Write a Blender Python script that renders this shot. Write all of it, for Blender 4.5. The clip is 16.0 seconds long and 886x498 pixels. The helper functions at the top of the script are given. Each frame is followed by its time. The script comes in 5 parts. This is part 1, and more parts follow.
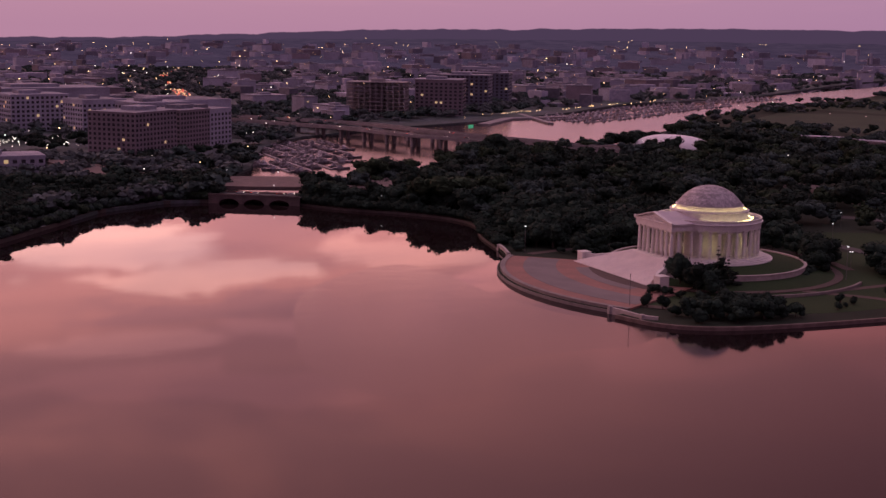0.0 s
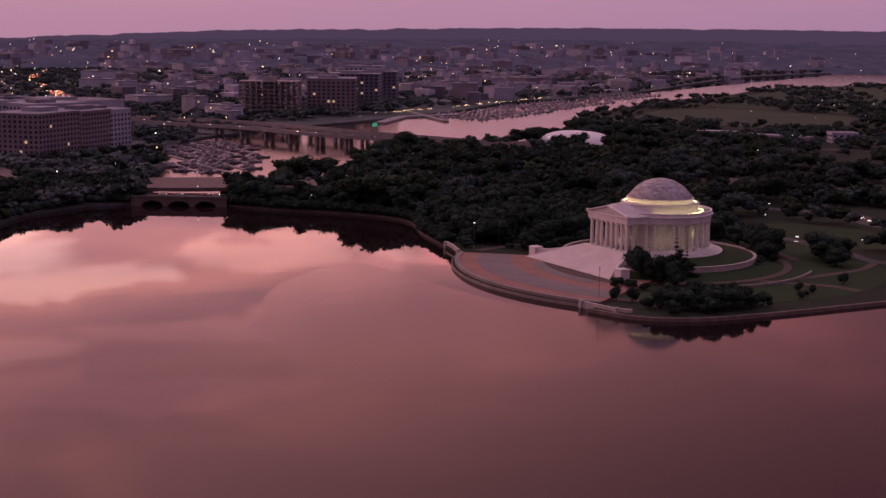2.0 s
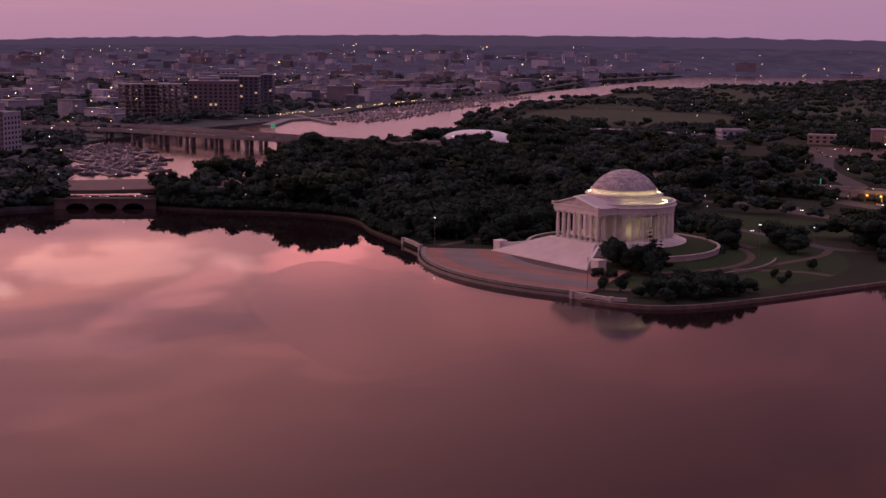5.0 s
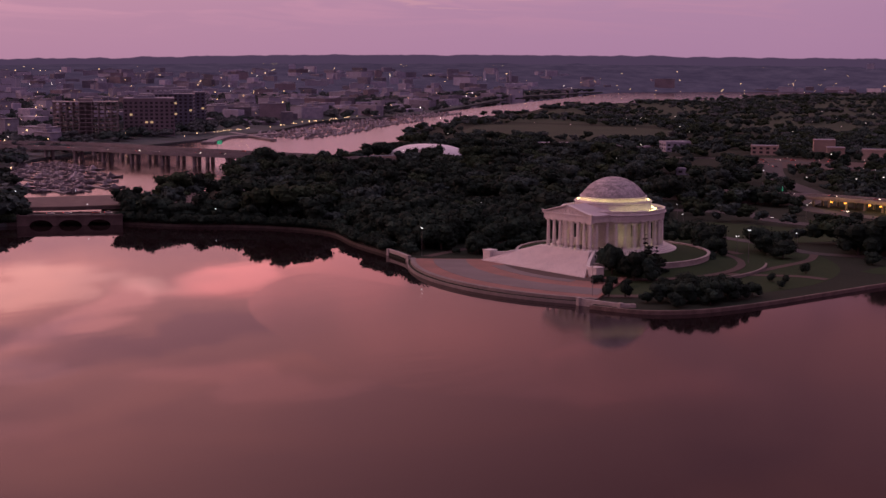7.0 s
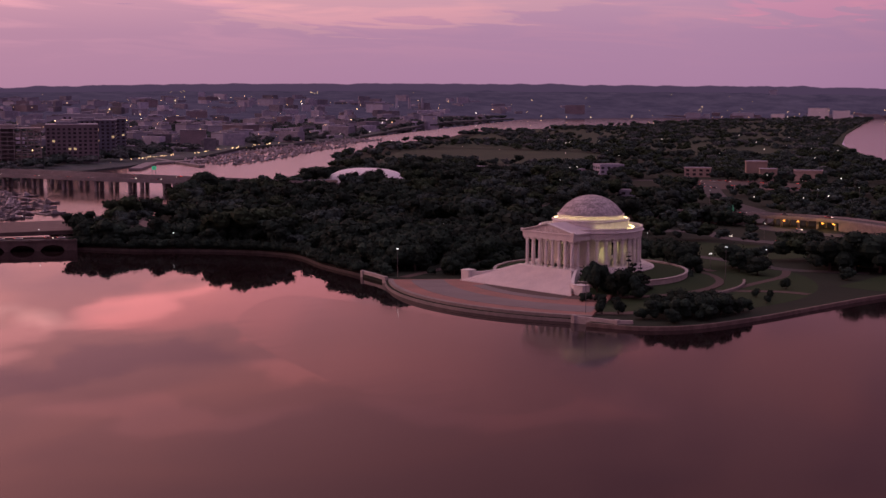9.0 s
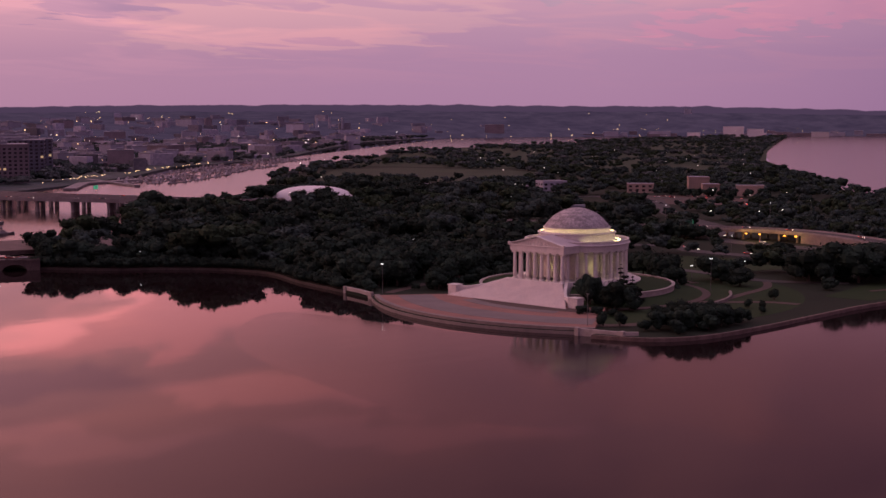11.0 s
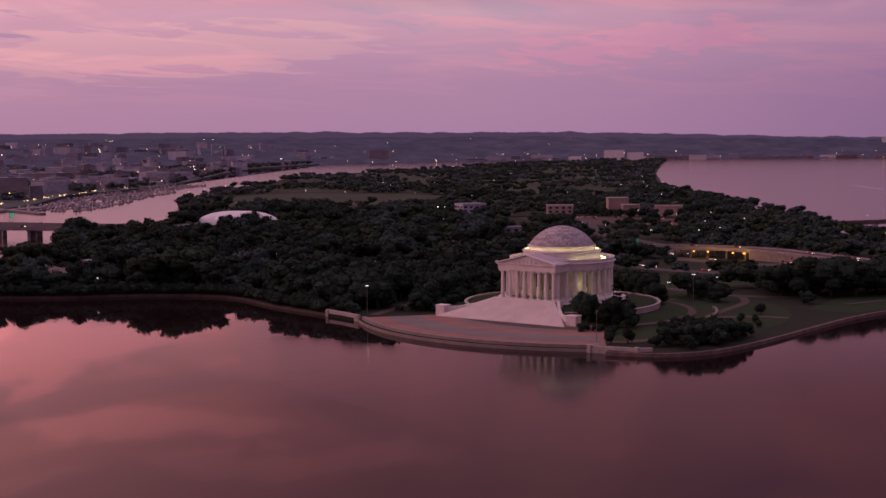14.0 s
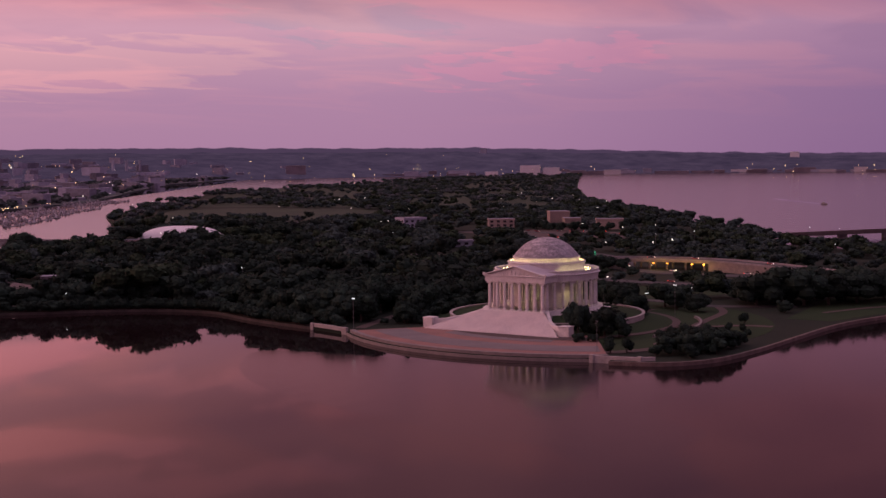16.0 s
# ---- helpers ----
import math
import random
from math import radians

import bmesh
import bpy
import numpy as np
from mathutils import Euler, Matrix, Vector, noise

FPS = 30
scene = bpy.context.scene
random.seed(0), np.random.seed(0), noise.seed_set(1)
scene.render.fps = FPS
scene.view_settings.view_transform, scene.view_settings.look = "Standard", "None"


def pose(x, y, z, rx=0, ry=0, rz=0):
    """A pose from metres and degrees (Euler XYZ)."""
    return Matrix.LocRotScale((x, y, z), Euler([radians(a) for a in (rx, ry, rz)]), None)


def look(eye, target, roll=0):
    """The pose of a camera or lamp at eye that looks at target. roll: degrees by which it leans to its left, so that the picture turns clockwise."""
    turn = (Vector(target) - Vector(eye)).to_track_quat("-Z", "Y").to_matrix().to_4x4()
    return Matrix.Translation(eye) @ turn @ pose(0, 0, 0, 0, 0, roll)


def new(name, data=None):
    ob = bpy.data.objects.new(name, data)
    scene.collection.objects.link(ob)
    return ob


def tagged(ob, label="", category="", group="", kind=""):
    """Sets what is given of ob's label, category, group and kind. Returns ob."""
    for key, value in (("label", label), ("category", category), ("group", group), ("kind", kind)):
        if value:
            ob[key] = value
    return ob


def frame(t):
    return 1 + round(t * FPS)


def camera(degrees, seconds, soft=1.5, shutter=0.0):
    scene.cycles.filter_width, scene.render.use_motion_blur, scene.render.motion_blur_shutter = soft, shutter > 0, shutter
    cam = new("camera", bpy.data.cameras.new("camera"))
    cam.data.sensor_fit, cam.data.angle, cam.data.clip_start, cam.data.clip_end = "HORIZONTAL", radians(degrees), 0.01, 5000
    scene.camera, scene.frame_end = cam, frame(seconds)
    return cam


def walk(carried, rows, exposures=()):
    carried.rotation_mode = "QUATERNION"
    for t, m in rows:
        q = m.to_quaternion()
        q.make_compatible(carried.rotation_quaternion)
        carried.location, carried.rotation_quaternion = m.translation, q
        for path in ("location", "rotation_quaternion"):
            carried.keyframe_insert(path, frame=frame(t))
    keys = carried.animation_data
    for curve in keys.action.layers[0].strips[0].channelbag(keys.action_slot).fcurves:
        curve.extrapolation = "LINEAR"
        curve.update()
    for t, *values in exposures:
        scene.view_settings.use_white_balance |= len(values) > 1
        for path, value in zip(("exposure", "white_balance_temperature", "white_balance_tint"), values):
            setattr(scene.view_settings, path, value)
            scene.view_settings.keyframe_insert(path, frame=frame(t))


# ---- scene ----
cam = camera(36.36, 16.0)
# seconds, eye x y z, heading clockwise from +y, pitch, roll
ROWS = [
    (0, 515.39, -351.89, 107.95, -66.902, -9.218, 0.909),
    (0.5, 509.66, -361.19, 107.60, -65.227, -9.235, 0.833),
    (1, 503.85, -370.12, 107.03, -63.739, -9.217, 0.679),
    (1.5, 497.96, -378.70, 106.28, -62.348, -9.176, 0.622),
    (2, 492.00, -386.94, 105.38, -60.992, -9.146, 0.679),
    (2.5, 485.95, -394.84, 104.35, -59.606, -9.102, 0.647),
    (3, 479.81, -402.44, 103.21, -58.441, -9.065, 0.625),
    (3.5, 473.59, -409.74, 101.99, -57.305, -9.025, 0.598),
    (4, 467.27, -416.76, 100.71, -56.226, -8.982, 0.620),
    (6.5, 434.32, -448.18, 94.03, -51.434, -8.218, 0.230),
    (7, 427.46, -453.83, 92.74, -50.502, -7.956, 0.179),
    (7.5, 420.51, -459.31, 91.50, -49.554, -7.667, 0.113),
    (8, 413.48, -464.64, 90.31, -48.469, -7.338, -0.010),
    (8.5, 406.37, -469.82, 89.18, -47.366, -7.015, -0.009),
    (9, 399.18, -474.88, 88.12, -46.328, -6.755, 0.025),
    (11.5, 362.28, -498.84, 83.90, -41.571, -5.671, -0.268),
    (12, 354.75, -503.47, 83.28, -40.648, -5.461, -0.356),
    (12.5, 347.19, -508.10, 82.72, -39.727, -5.287, -0.339),
    (13, 339.60, -512.72, 82.22, -38.791, -5.123, -0.438),
    (13.5, 332.00, -517.36, 81.77, -37.849, -4.960, -0.511),
    (14, 324.39, -522.04, 81.36, -36.907, -4.795, -0.546),
    (14.5, 316.79, -526.77, 80.97, -35.954, -4.642, -0.537),
    (15, 309.21, -531.56, 80.61, -34.966, -4.492, -0.589),
    (15.5, 301.65, -536.44, 80.25, -33.958, -4.337, -0.597),
    (16, 294.13, -541.42, 79.88, -32.909, -4.161, -0.593),
]


def facing(x, y, z, heading, pitch, roll):
    a, p = radians(heading), radians(pitch)
    way = Vector((math.cos(p) * math.sin(a), math.cos(p) * math.cos(a), math.sin(p)))
    return look((x, y, z), Vector((x, y, z)) + way * 100, roll)


walk(cam, [(t, facing(*row)) for t, *row in ROWS])

# ---------------------------------------------------------------- sky and light
world = bpy.data.worlds.new("dusk_sky")
scene.world = world
world.use_nodes = True


def sky():
    nt = world.node_tree
    nt.nodes.clear()
    N, L = nt.nodes.new, nt.links.new

    def op(kind, a, b=None, clamp=False):
        n = N("ShaderNodeMath")
        n.operation, n.use_clamp = kind, clamp
        for i, v in enumerate((a, b)):
            if v is None:
                continue
            if isinstance(v, (int, float)):
                n.inputs[i].default_value = v
            else:
                L(v, n.inputs[i])
        return n.outputs[0]

    def mixc(f, a, b, kind="MIX"):
        n = N("ShaderNodeMix")
        n.data_type, n.blend_type = "RGBA", kind
        for i, v in ((0, f), (6, a), (7, b)):
            if isinstance(v, (int, float)):
                n.inputs[i].default_value = v
            elif isinstance(v, tuple):
                n.inputs[i].default_value = (*v, 1)
            else:
                L(v, n.inputs[i])
        return n.outputs[2]

    co = N("ShaderNodeTexCoord").outputs["Generated"]
    sep = N("ShaderNodeSeparateXYZ")
    L(co, sep.inputs[0])
    up = op("MAXIMUM", sep.outputs[2], 0.0)

    def ramp(stops):
        n = N("ShaderNodeValToRGB")
        L(up, n.inputs[0])
        r = n.color_ramp
        while len(r.elements) < len(stops):
            r.elements.new(0.5)
        for e, (q, c) in zip(r.elements, stops):
            e.position, e.color = q, (*c, 1)
        return n.outputs[0]

    # the glow of the coming sunrise fills one side of the sky
    dot = N("ShaderNodeVectorMath")
    dot.operation = "DOT_PRODUCT"
    L(co, dot.inputs[0])
    a = radians(GLOW_HEADING)
    dot.inputs[1].default_value = (math.sin(a), math.cos(a), 0.0)
    wide = N("ShaderNodeMapRange")
    wide.interpolation_type = "SMOOTHSTEP"
    wide.inputs[1].default_value, wide.inputs[2].default_value = 0.42, 0.99
    L(dot.outputs["Value"], wide.inputs[0])
    glow = wide.outputs[0]
    col = mixc(glow, ramp(SKY_FAR), ramp(SKY_GLOW))
    # sheets of cloud seen in perspective, as a level layer overhead
    flat = N("ShaderNodeVectorMath")
    flat.operation = "DIVIDE"
    den = op("ADD", up, 0.075)
    comb = N("ShaderNodeCombineXYZ")
    for k in range(3):
        L(den, comb.inputs[k])
    L(co, flat.inputs[0]), L(comb.outputs[0], flat.inputs[1])

    def clouds(scale, place, turn, detail, twist):
        mp = N("ShaderNodeMapping")
        mp.inputs["Scale"].default_value = (scale[0], scale[1], 0.0)
        mp.inputs["Location"].default_value = (*place, 0.0)
        mp.inputs["Rotation"].default_value = (0, 0, radians(turn))
        L(flat.outputs[0], mp.inputs[0])
        nz = N("ShaderNodeTexNoise")
        nz.inputs["Scale"].default_value, nz.inputs["Detail"].default_value, nz.inputs["Roughness"].default_value = 1.0, detail, 0.5
        nz.inputs["Distortion"].default_value = twist
        L(mp.outputs[0], nz.inputs["Vector"])
        return nz.outputs[0]

    fade = op("MULTIPLY", op("SUBTRACT", up, 0.015), 22.0, True)
    lit = op("MULTIPLY", op("SUBTRACT", clouds((1.15, 0.75), (3.0, 1.0), 12, 6, 0.9), 0.47), 7.0, True)
    col = mixc(op("MULTIPLY", op("MULTIPLY", lit, fade), CLOUD_LIT), col, mixc(1.0, col, mixc(glow, (1.38, 1.16, 1.0), (1.75, 1.6, 1.4)), "MULTIPLY"))
    dim = op("MULTIPLY", op("SUBTRACT", clouds((0.95, 0.6), (7.3, 2.6), -15, 5, 0.7), 0.50), 7.0, True)
    deep = op("MULTIPLY", op("SUBTRACT", up, 0.05), 11.0, True)
    col = mixc(op("MULTIPLY", op("MULTIPLY", dim, deep), CLOUD_DIM), col, mixc(1.0, col, (0.58, 0.62, 0.76), "MULTIPLY"))
    # banks of cloud by heading and height, with ragged edges
    az = op("MULTIPLY", op("ARCTAN2", sep.outputs[0], sep.outputs[1]), 57.296)
    el = op("MULTIPLY", op("ARCSINE", sep.outputs[2]), 57.296)
    rag = op("SUBTRACT", clouds((2.6, 1.7), (1.7, 5.2), 20, 6, 1.2), 0.5)
    rag2 = op("SUBTRACT", clouds((3.4, 2.1), (8.1, 0.4), -10, 6, 0.8), 0.5)
    for heading, height, wide_by, high_by, lean, tint in BANKS:
        u = op("DIVIDE", op("ADD", op("SUBTRACT", az, heading), op("MULTIPLY", rag, 9.0)), wide_by)
        v = op("SUBTRACT", op("SUBTRACT", el, height), op("MULTIPLY", op("SUBTRACT", az, heading), lean))
        v = op("DIVIDE", op("ADD", v, op("MULTIPLY", rag2, 3.4)), high_by)
        off = op("ADD", op("MULTIPLY", u, u), op("MULTIPLY", v, v))
        mask = op("MULTIPLY", op("SUBTRACT", 1.2, off), 1.9, True)
        col = mixc(mask, col, mixc(1.0, col, tint, "MULTIPLY"))
    # the side away from the sunrise is a deeper purple
    away = N("ShaderNodeMapRange")
    away.interpolation_type = "SMOOTHSTEP"
    away.inputs[1].default_value, away.inputs[2].default_value = -38.0, -8.0
    L(az, away.inputs[0])
    col = mixc(away.outputs[0], col, mixc(1.0, col, (0.60, 0.60, 0.76), "MULTIPLY"))
    # last ridge of land, far beyond everything built
    crest = N("ShaderNodeFloatCurve")
    L(op("DIVIDE", op("ADD", az, 120.0), 140.0), crest.inputs[1])
    curve = crest.mapping.curves[0]
    while len(curve.points) < len(RIDGE):
        curve.points.new(0.5, 0.5)
    for p, (heading, height) in zip(curve.points, RIDGE):
        p.location = ((heading + 120) / 140, height + 0.7)
        p.handle_type = "AUTO"
    crest.mapping.update()
    wood = N("ShaderNodeTexNoise")
    wood.noise_dimensions = "1D"
    wood.inputs["Scale"].default_value, wood.inputs["Detail"].default_value = 0.9, 6
    L(az, wood.inputs["W"])
    top = op("ADD", op("SUBTRACT", crest.outputs[0], 0.7), op("MULTIPLY", op("SUBTRACT", wood.outputs[0], 0.5), 0.16))
    col = mixc(op("MULTIPLY", op("SUBTRACT", top, el), 30.0, True), col, (0.070, 0.044, 0.086))
    bg = N("ShaderNodeBackground")
    bg.inputs[1].default_value = SKY_STRENGTH
    L(col, bg.inputs[0])
    out = N("ShaderNodeOutputWorld")
    L(bg.outputs[0], out.inputs[0])


SKY_GLOW = [(0.0, (0.47, 0.238, 0.35)), (0.04, (0.53, 0.27, 0.37)), (0.09, (0.86, 0.41, 0.47)), (0.15, (1.32, 0.54, 0.56)),
            (0.22, (1.18, 0.465, 0.49)), (0.36, (1.02, 0.41, 0.44)), (0.6, (0.78, 0.46, 0.54)), (1.0, (1.0, 0.65, 0.78))]
SKY_FAR = [(0.0, (0.40, 0.214, 0.35)), (0.04, (0.43, 0.235, 0.37)), (0.09, (0.60, 0.33, 0.44)), (0.125, (0.51, 0.215, 0.28)),
           (0.18, (0.37, 0.14, 0.175)), (0.36, (0.28, 0.115, 0.145)), (0.6, (0.62, 0.41, 0.50)), (1.0, (1.0, 0.65, 0.78))]
# heading, height, half width, half height in degrees, lean, tint
BANKS = [(-82, 9.0, 5.5, 0.9, 0.04, (1.62, 2.0, 1.85)), (-78, 10.4, 6.0, 0.45, -0.05, (1.5, 1.8, 1.68)), (-80, 13.0, 4.5, 0.55, 0.0, (1.32, 1.34, 1.3)), (-71, 12.5, 5.0, 0.6, 0.0, (1.22, 1.22, 1.22)),
         (-74, 11.5, 9.0, 0.5, -0.04, (0.80, 0.84, 0.92)), (-76, 15.0, 9.0, 0.7, 0.03, (1.15, 1.12, 1.12)), (-67.5, 9.2, 5.0, 0.55, 0.0, (1.38, 1.5, 1.42)), (-62, 9.6, 7.0, 0.6, -0.28, (1.5, 1.42, 1.38)),
         (-62, 11.6, 7.0, 0.7, -0.1, (0.78, 0.82, 0.9)), (-58, 13.4, 6.0, 0.6, 0.05, (1.2, 1.15, 1.15)), (-54, 8.6, 8.5, 1.3, -0.14, (1.5, 1.25, 1.22)), (-50, 11.9, 6.0, 0.55, 0.05, (1.3, 1.2, 1.2)),
         (-40, 9.8, 7.0, 0.7, 0.05, (1.25, 1.18, 1.15)), (-43, 13.4, 7.0, 0.6, 0.0, (1.2, 1.14, 1.14)), (-48, 3.6, 8.0, 1.0, 0.05, (1.18, 1.16, 1.02)), (-37.5, 5.6, 5.0, 0.9, -0.1, (0.86, 1.0, 1.0)),
         (-29, 3.7, 5.5, 0.6, 0.1, (1.2, 1.0, 1.0)), (-57, 4.3, 2.5, 0.5, 0.0, (0.76, 0.82, 0.94))]
RIDGE = [(-120, -0.5), (-85, -0.52), (-76, -0.28), (-68, 0.03), (-64, 0.09), (-57, 0.22), (-50, 0.25), (-43, 0.23), (-38, 0.17), (-33, 0.14), (-26, -0.02), (-16, -0.22), (20, -0.25)]
GLOW_HEADING = -103.0
CLOUD_LIT, CLOUD_DIM, SKY_STRENGTH = 0.5, 0.55, 1.0
sky()

dawn = new("sun", bpy.data.lights.new("sun", "SUN"))
dawn.data.energy, dawn.data.angle, dawn.data.color = 0.7, radians(40), (1.0, 0.48, 0.44)
dawn.matrix_basis = look((0, 0, 0), (math.sin(radians(60)), math.cos(radians(60)), -0.45))


# ---------------------------------------------------------------- materials
def material(name, base, rough=0.8, other=None, scale=0.2, fine=3.0, amount=0.5, bump=0.3, metal=0.0, island=0.0, obj=0.0, spec=0.5):
    """Two colours mixed by coarse and fine noise in metres, with relief and some spread from piece to piece."""
    m = bpy.data.materials.new(name)
    m.use_nodes = True
    nt = m.node_tree
    N, L = nt.nodes.new, nt.links.new
    b = nt.nodes["Principled BSDF"]
    b.inputs["Roughness"].default_value, b.inputs["Metallic"].default_value = rough, metal
    b.inputs["Specular IOR Level"].default_value = spec
    other = other or tuple(c * 0.7 for c in base)
    geo = N("ShaderNodeNewGeometry")
    n1, n2 = N("ShaderNodeTexNoise"), N("ShaderNodeTexNoise")
    for n, s in ((n1, scale), (n2, fine)):
        n.inputs["Scale"].default_value, n.inputs["Detail"].default_value = s, 4
        L(geo.outputs["Position"], n.inputs["Vector"])
    add = N("ShaderNodeMath")
    add.operation = "ADD"
    L(n1.outputs[0], add.inputs[0]), L(n2.outputs[0], add.inputs[1])
    rng = N("ShaderNodeMapRange")
    rng.inputs[1].default_value, rng.inputs[2].default_value = 0.75, 1.25
    rng.inputs[4].default_value = amount * 2
    rng.clamp = True
    L(add.outputs[0], rng.inputs[0])
    mix = N("ShaderNodeMix")
    mix.data_type = "RGBA"
    L(rng.outputs[0], mix.inputs[0])
    mix.inputs[6].default_value, mix.inputs[7].default_value = (*base, 1), (*other, 1)
    colour = mix.outputs[2]
    for spread, source in ((island, geo.outputs["Random Per Island"]), (obj, None)):
        if spread:
            if source is None:
                source = N("ShaderNodeObjectInfo").outputs["Random"]
            r = N("ShaderNodeMapRange")
            r.inputs[3].default_value, r.inputs[4].default_value = 1 - spread, 1 + spread
            L(source, r.inputs[0])
            hsv = N("ShaderNodeHueSaturation")
            L(r.outputs[0], hsv.inputs["Value"])
            L(colour, hsv.inputs["Color"])
            colour = hsv.outputs[0]
    L(colour, b.inputs["Base Color"])
    if bump:
        bp = N("ShaderNodeBump")
        bp.inputs["Strength"].default_value, bp.inputs["Distance"].default_value = bump, 0.1
        L(n2.outputs[0], bp.inputs["Height"])
        L(bp.outputs[0], b.inputs["Normal"])
    return m


def glowing(name, colour, strength):
    m = bpy.data.materials.new(name)
    m.use_nodes = True
    b = m.node_tree.nodes["Principled BSDF"]
    b.inputs["Base Color"].default_value = (*colour, 1)
    b.inputs["Emission Color"].default_value, b.inputs["Emission Strength"].default_value = (*colour, 1), strength
    return m


def water_material(name, rough, bump):
    m = bpy.data.materials.new(name)
    m.use_nodes = True
    nt = m.node_tree
    N, L = nt.nodes.new, nt.links.new
    b = nt.nodes["Principled BSDF"]
    b.inputs["Base Color"].default_value = (0.014, 0.009, 0.010, 1)
    b.inputs["Roughness"].default_value, b.inputs["IOR"].default_value = rough, 1.333
    geo = N("ShaderNodeNewGeometry")
    mp = N("ShaderNodeMapping")
    mp.inputs["Rotation"].default_value = (0, 0, 0.5)
    mp.inputs["Scale"].default_value = (0.12, 0.05, 0.12)
    L(geo.outputs["Position"], mp.inputs[0])
    n1, n2 = N("ShaderNodeTexNoise"), N("ShaderNodeTexNoise")
    n1.inputs["Scale"].default_value, n1.inputs["Detail"].default_value = 1.0, 3
    n2.inputs["Scale"].default_value, n2.inputs["Detail"].default_value = 9.0, 2
    L(mp.outputs[0], n1.inputs["Vector"]), L(mp.outputs[0], n2.inputs["Vector"])
    add = N("ShaderNodeMath")
    add.operation = "MULTIPLY_ADD"
    add.inputs[1].default_value = 0.12
    L(n2.outputs[0], add.inputs[0]), L(n1.outputs[0], add.inputs[2])
    bp = N("ShaderNodeBump")
    bp.inputs["Strength"].default_value, bp.inputs["Distance"].default_value = bump, 1.0
    L(add.outputs[0], bp.inputs["Height"]), L(bp.outputs[0], b.inputs["Normal"])
    return m


WATER = water_material("basin_water", 0.03, 0.009)
CALM = water_material("calm_water", 0.06, 0.008)
RUFFLED = water_material("ruffled_water", 0.10, 0.03)
RIVER = water_material("river_water", 0.17, 0.02)
MARBLE = material("white_marble", (0.74, 0.70, 0.67), 0.55, (0.58, 0.55, 0.54), 0.25, 2.0, 0.6, 0.15)
DOME = material("weathered_dome_marble", (0.47, 0.42, 0.44), 0.7, (0.22, 0.20, 0.22), 0.8, 3.2, 0.6, 0.3, obj=0.25)
STEP = material("step_marble", (0.70, 0.64, 0.62), 0.6, (0.56, 0.52, 0.52), 0.15, 1.5, 0.5, 0.15)
PARAPET = material("weathered_parapet_stone", (0.46, 0.40, 0.38), 0.75, (0.31, 0.275, 0.265), 0.3, 2.0, 0.6, 0.25)
COPING = material("granite_coping", (0.27, 0.225, 0.21), 0.8, (0.17, 0.15, 0.145), 0.3, 2.5, 0.6, 0.3)
BRICK = material("red_pavers", (0.30, 0.148, 0.12), 0.85, (0.21, 0.115, 0.095), 0.1, 2.0, 0.6, 0.3)
GREYPAVE = material("grey_pavers", (0.19, 0.165, 0.165), 0.85, (0.145, 0.128, 0.128), 0.1, 2.0, 0.6, 0.3)
TAN = material("gravel_path", (0.080, 0.053, 0.046), 0.9, (0.058, 0.041, 0.037), 0.2, 3.0, 0.5, 0.3)
GRASS = material("mown_grass", (0.014, 0.033, 0.011), 0.95, (0.023, 0.042, 0.016), 0.04, 1.2, 0.7, 0.5, spec=0.2)
SOIL = material("wood_floor_of_grass_and_soil", (0.012, 0.020, 0.012), 0.95, (0.019, 0.026, 0.017), 0.03, 0.8, 0.7, 0.5, spec=0.2)
# city ground lifted and cooled in colour to carry the haze
CITYGROUND = material("city_ground", (0.110, 0.115, 0.135), 0.95, (0.055, 0.072, 0.070), 0.02, 0.3, 0.8, 0.3, spec=0.2)
ASPHALT = material("asphalt", (0.062, 0.058, 0.060), 0.9, (0.045, 0.043, 0.045), 0.08, 2.0, 0.6, 0.2)
CONCRETE = material("bridge_concrete", (0.31, 0.28, 0.29), 0.85, (0.21, 0.19, 0.20), 0.1, 1.0, 0.6, 0.2)
LEAF = material("dark_foliage", (0.013, 0.026, 0.019), 0.9, (0.021, 0.037, 0.027), 0.15, 1.5, 0.6, 0.0, island=0.4, obj=0.3, spec=0.15)
NEEDLE = material("conifer_needles", (0.010, 0.018, 0.014), 0.9, (0.017, 0.026, 0.018), 0.3, 2.0, 0.6, 0.0, island=0.4, spec=0.15)
BARK = material("bark", (0.09, 0.07, 0.055), 0.95, (0.05, 0.04, 0.035), 1.0, 6.0, 0.6, 0.6)
SEAWALL = material("weathered_seawall", (0.21, 0.15, 0.135), 0.9, (0.11, 0.08, 0.07), 0.3, 2.5, 0.6, 0.4)
# darker stone tone for the west and city seawalls
QUAYSTONE = material("dark_seawall_stone", (0.09, 0.068, 0.060), 0.9, (0.045, 0.038, 0.034), 0.3, 2.5, 0.6, 0.4)
# bluish cast of city walls and roofs has distance haze mixed into the colour
STONEWALL = material("limestone_wall", (0.40, 0.41, 0.50), 0.85, (0.30, 0.30, 0.38), 0.05, 0.6, 0.6, 0.1, obj=0.25)
BRICKWALL = material("brown_brick_wall", (0.25, 0.21, 0.245), 0.9, (0.18, 0.155, 0.18), 0.06, 0.8, 0.6, 0.1, obj=0.25)
ROOF = material("flat_roof", (0.27, 0.27, 0.32), 0.9, (0.17, 0.17, 0.21), 0.05, 0.4, 0.7, 0.1, obj=0.3)
PANE = material("dark_window_glass", (0.03, 0.03, 0.04), 0.12, (0.05, 0.045, 0.05), 0.1, 1.0, 0.5, 0.0, obj=0.3)
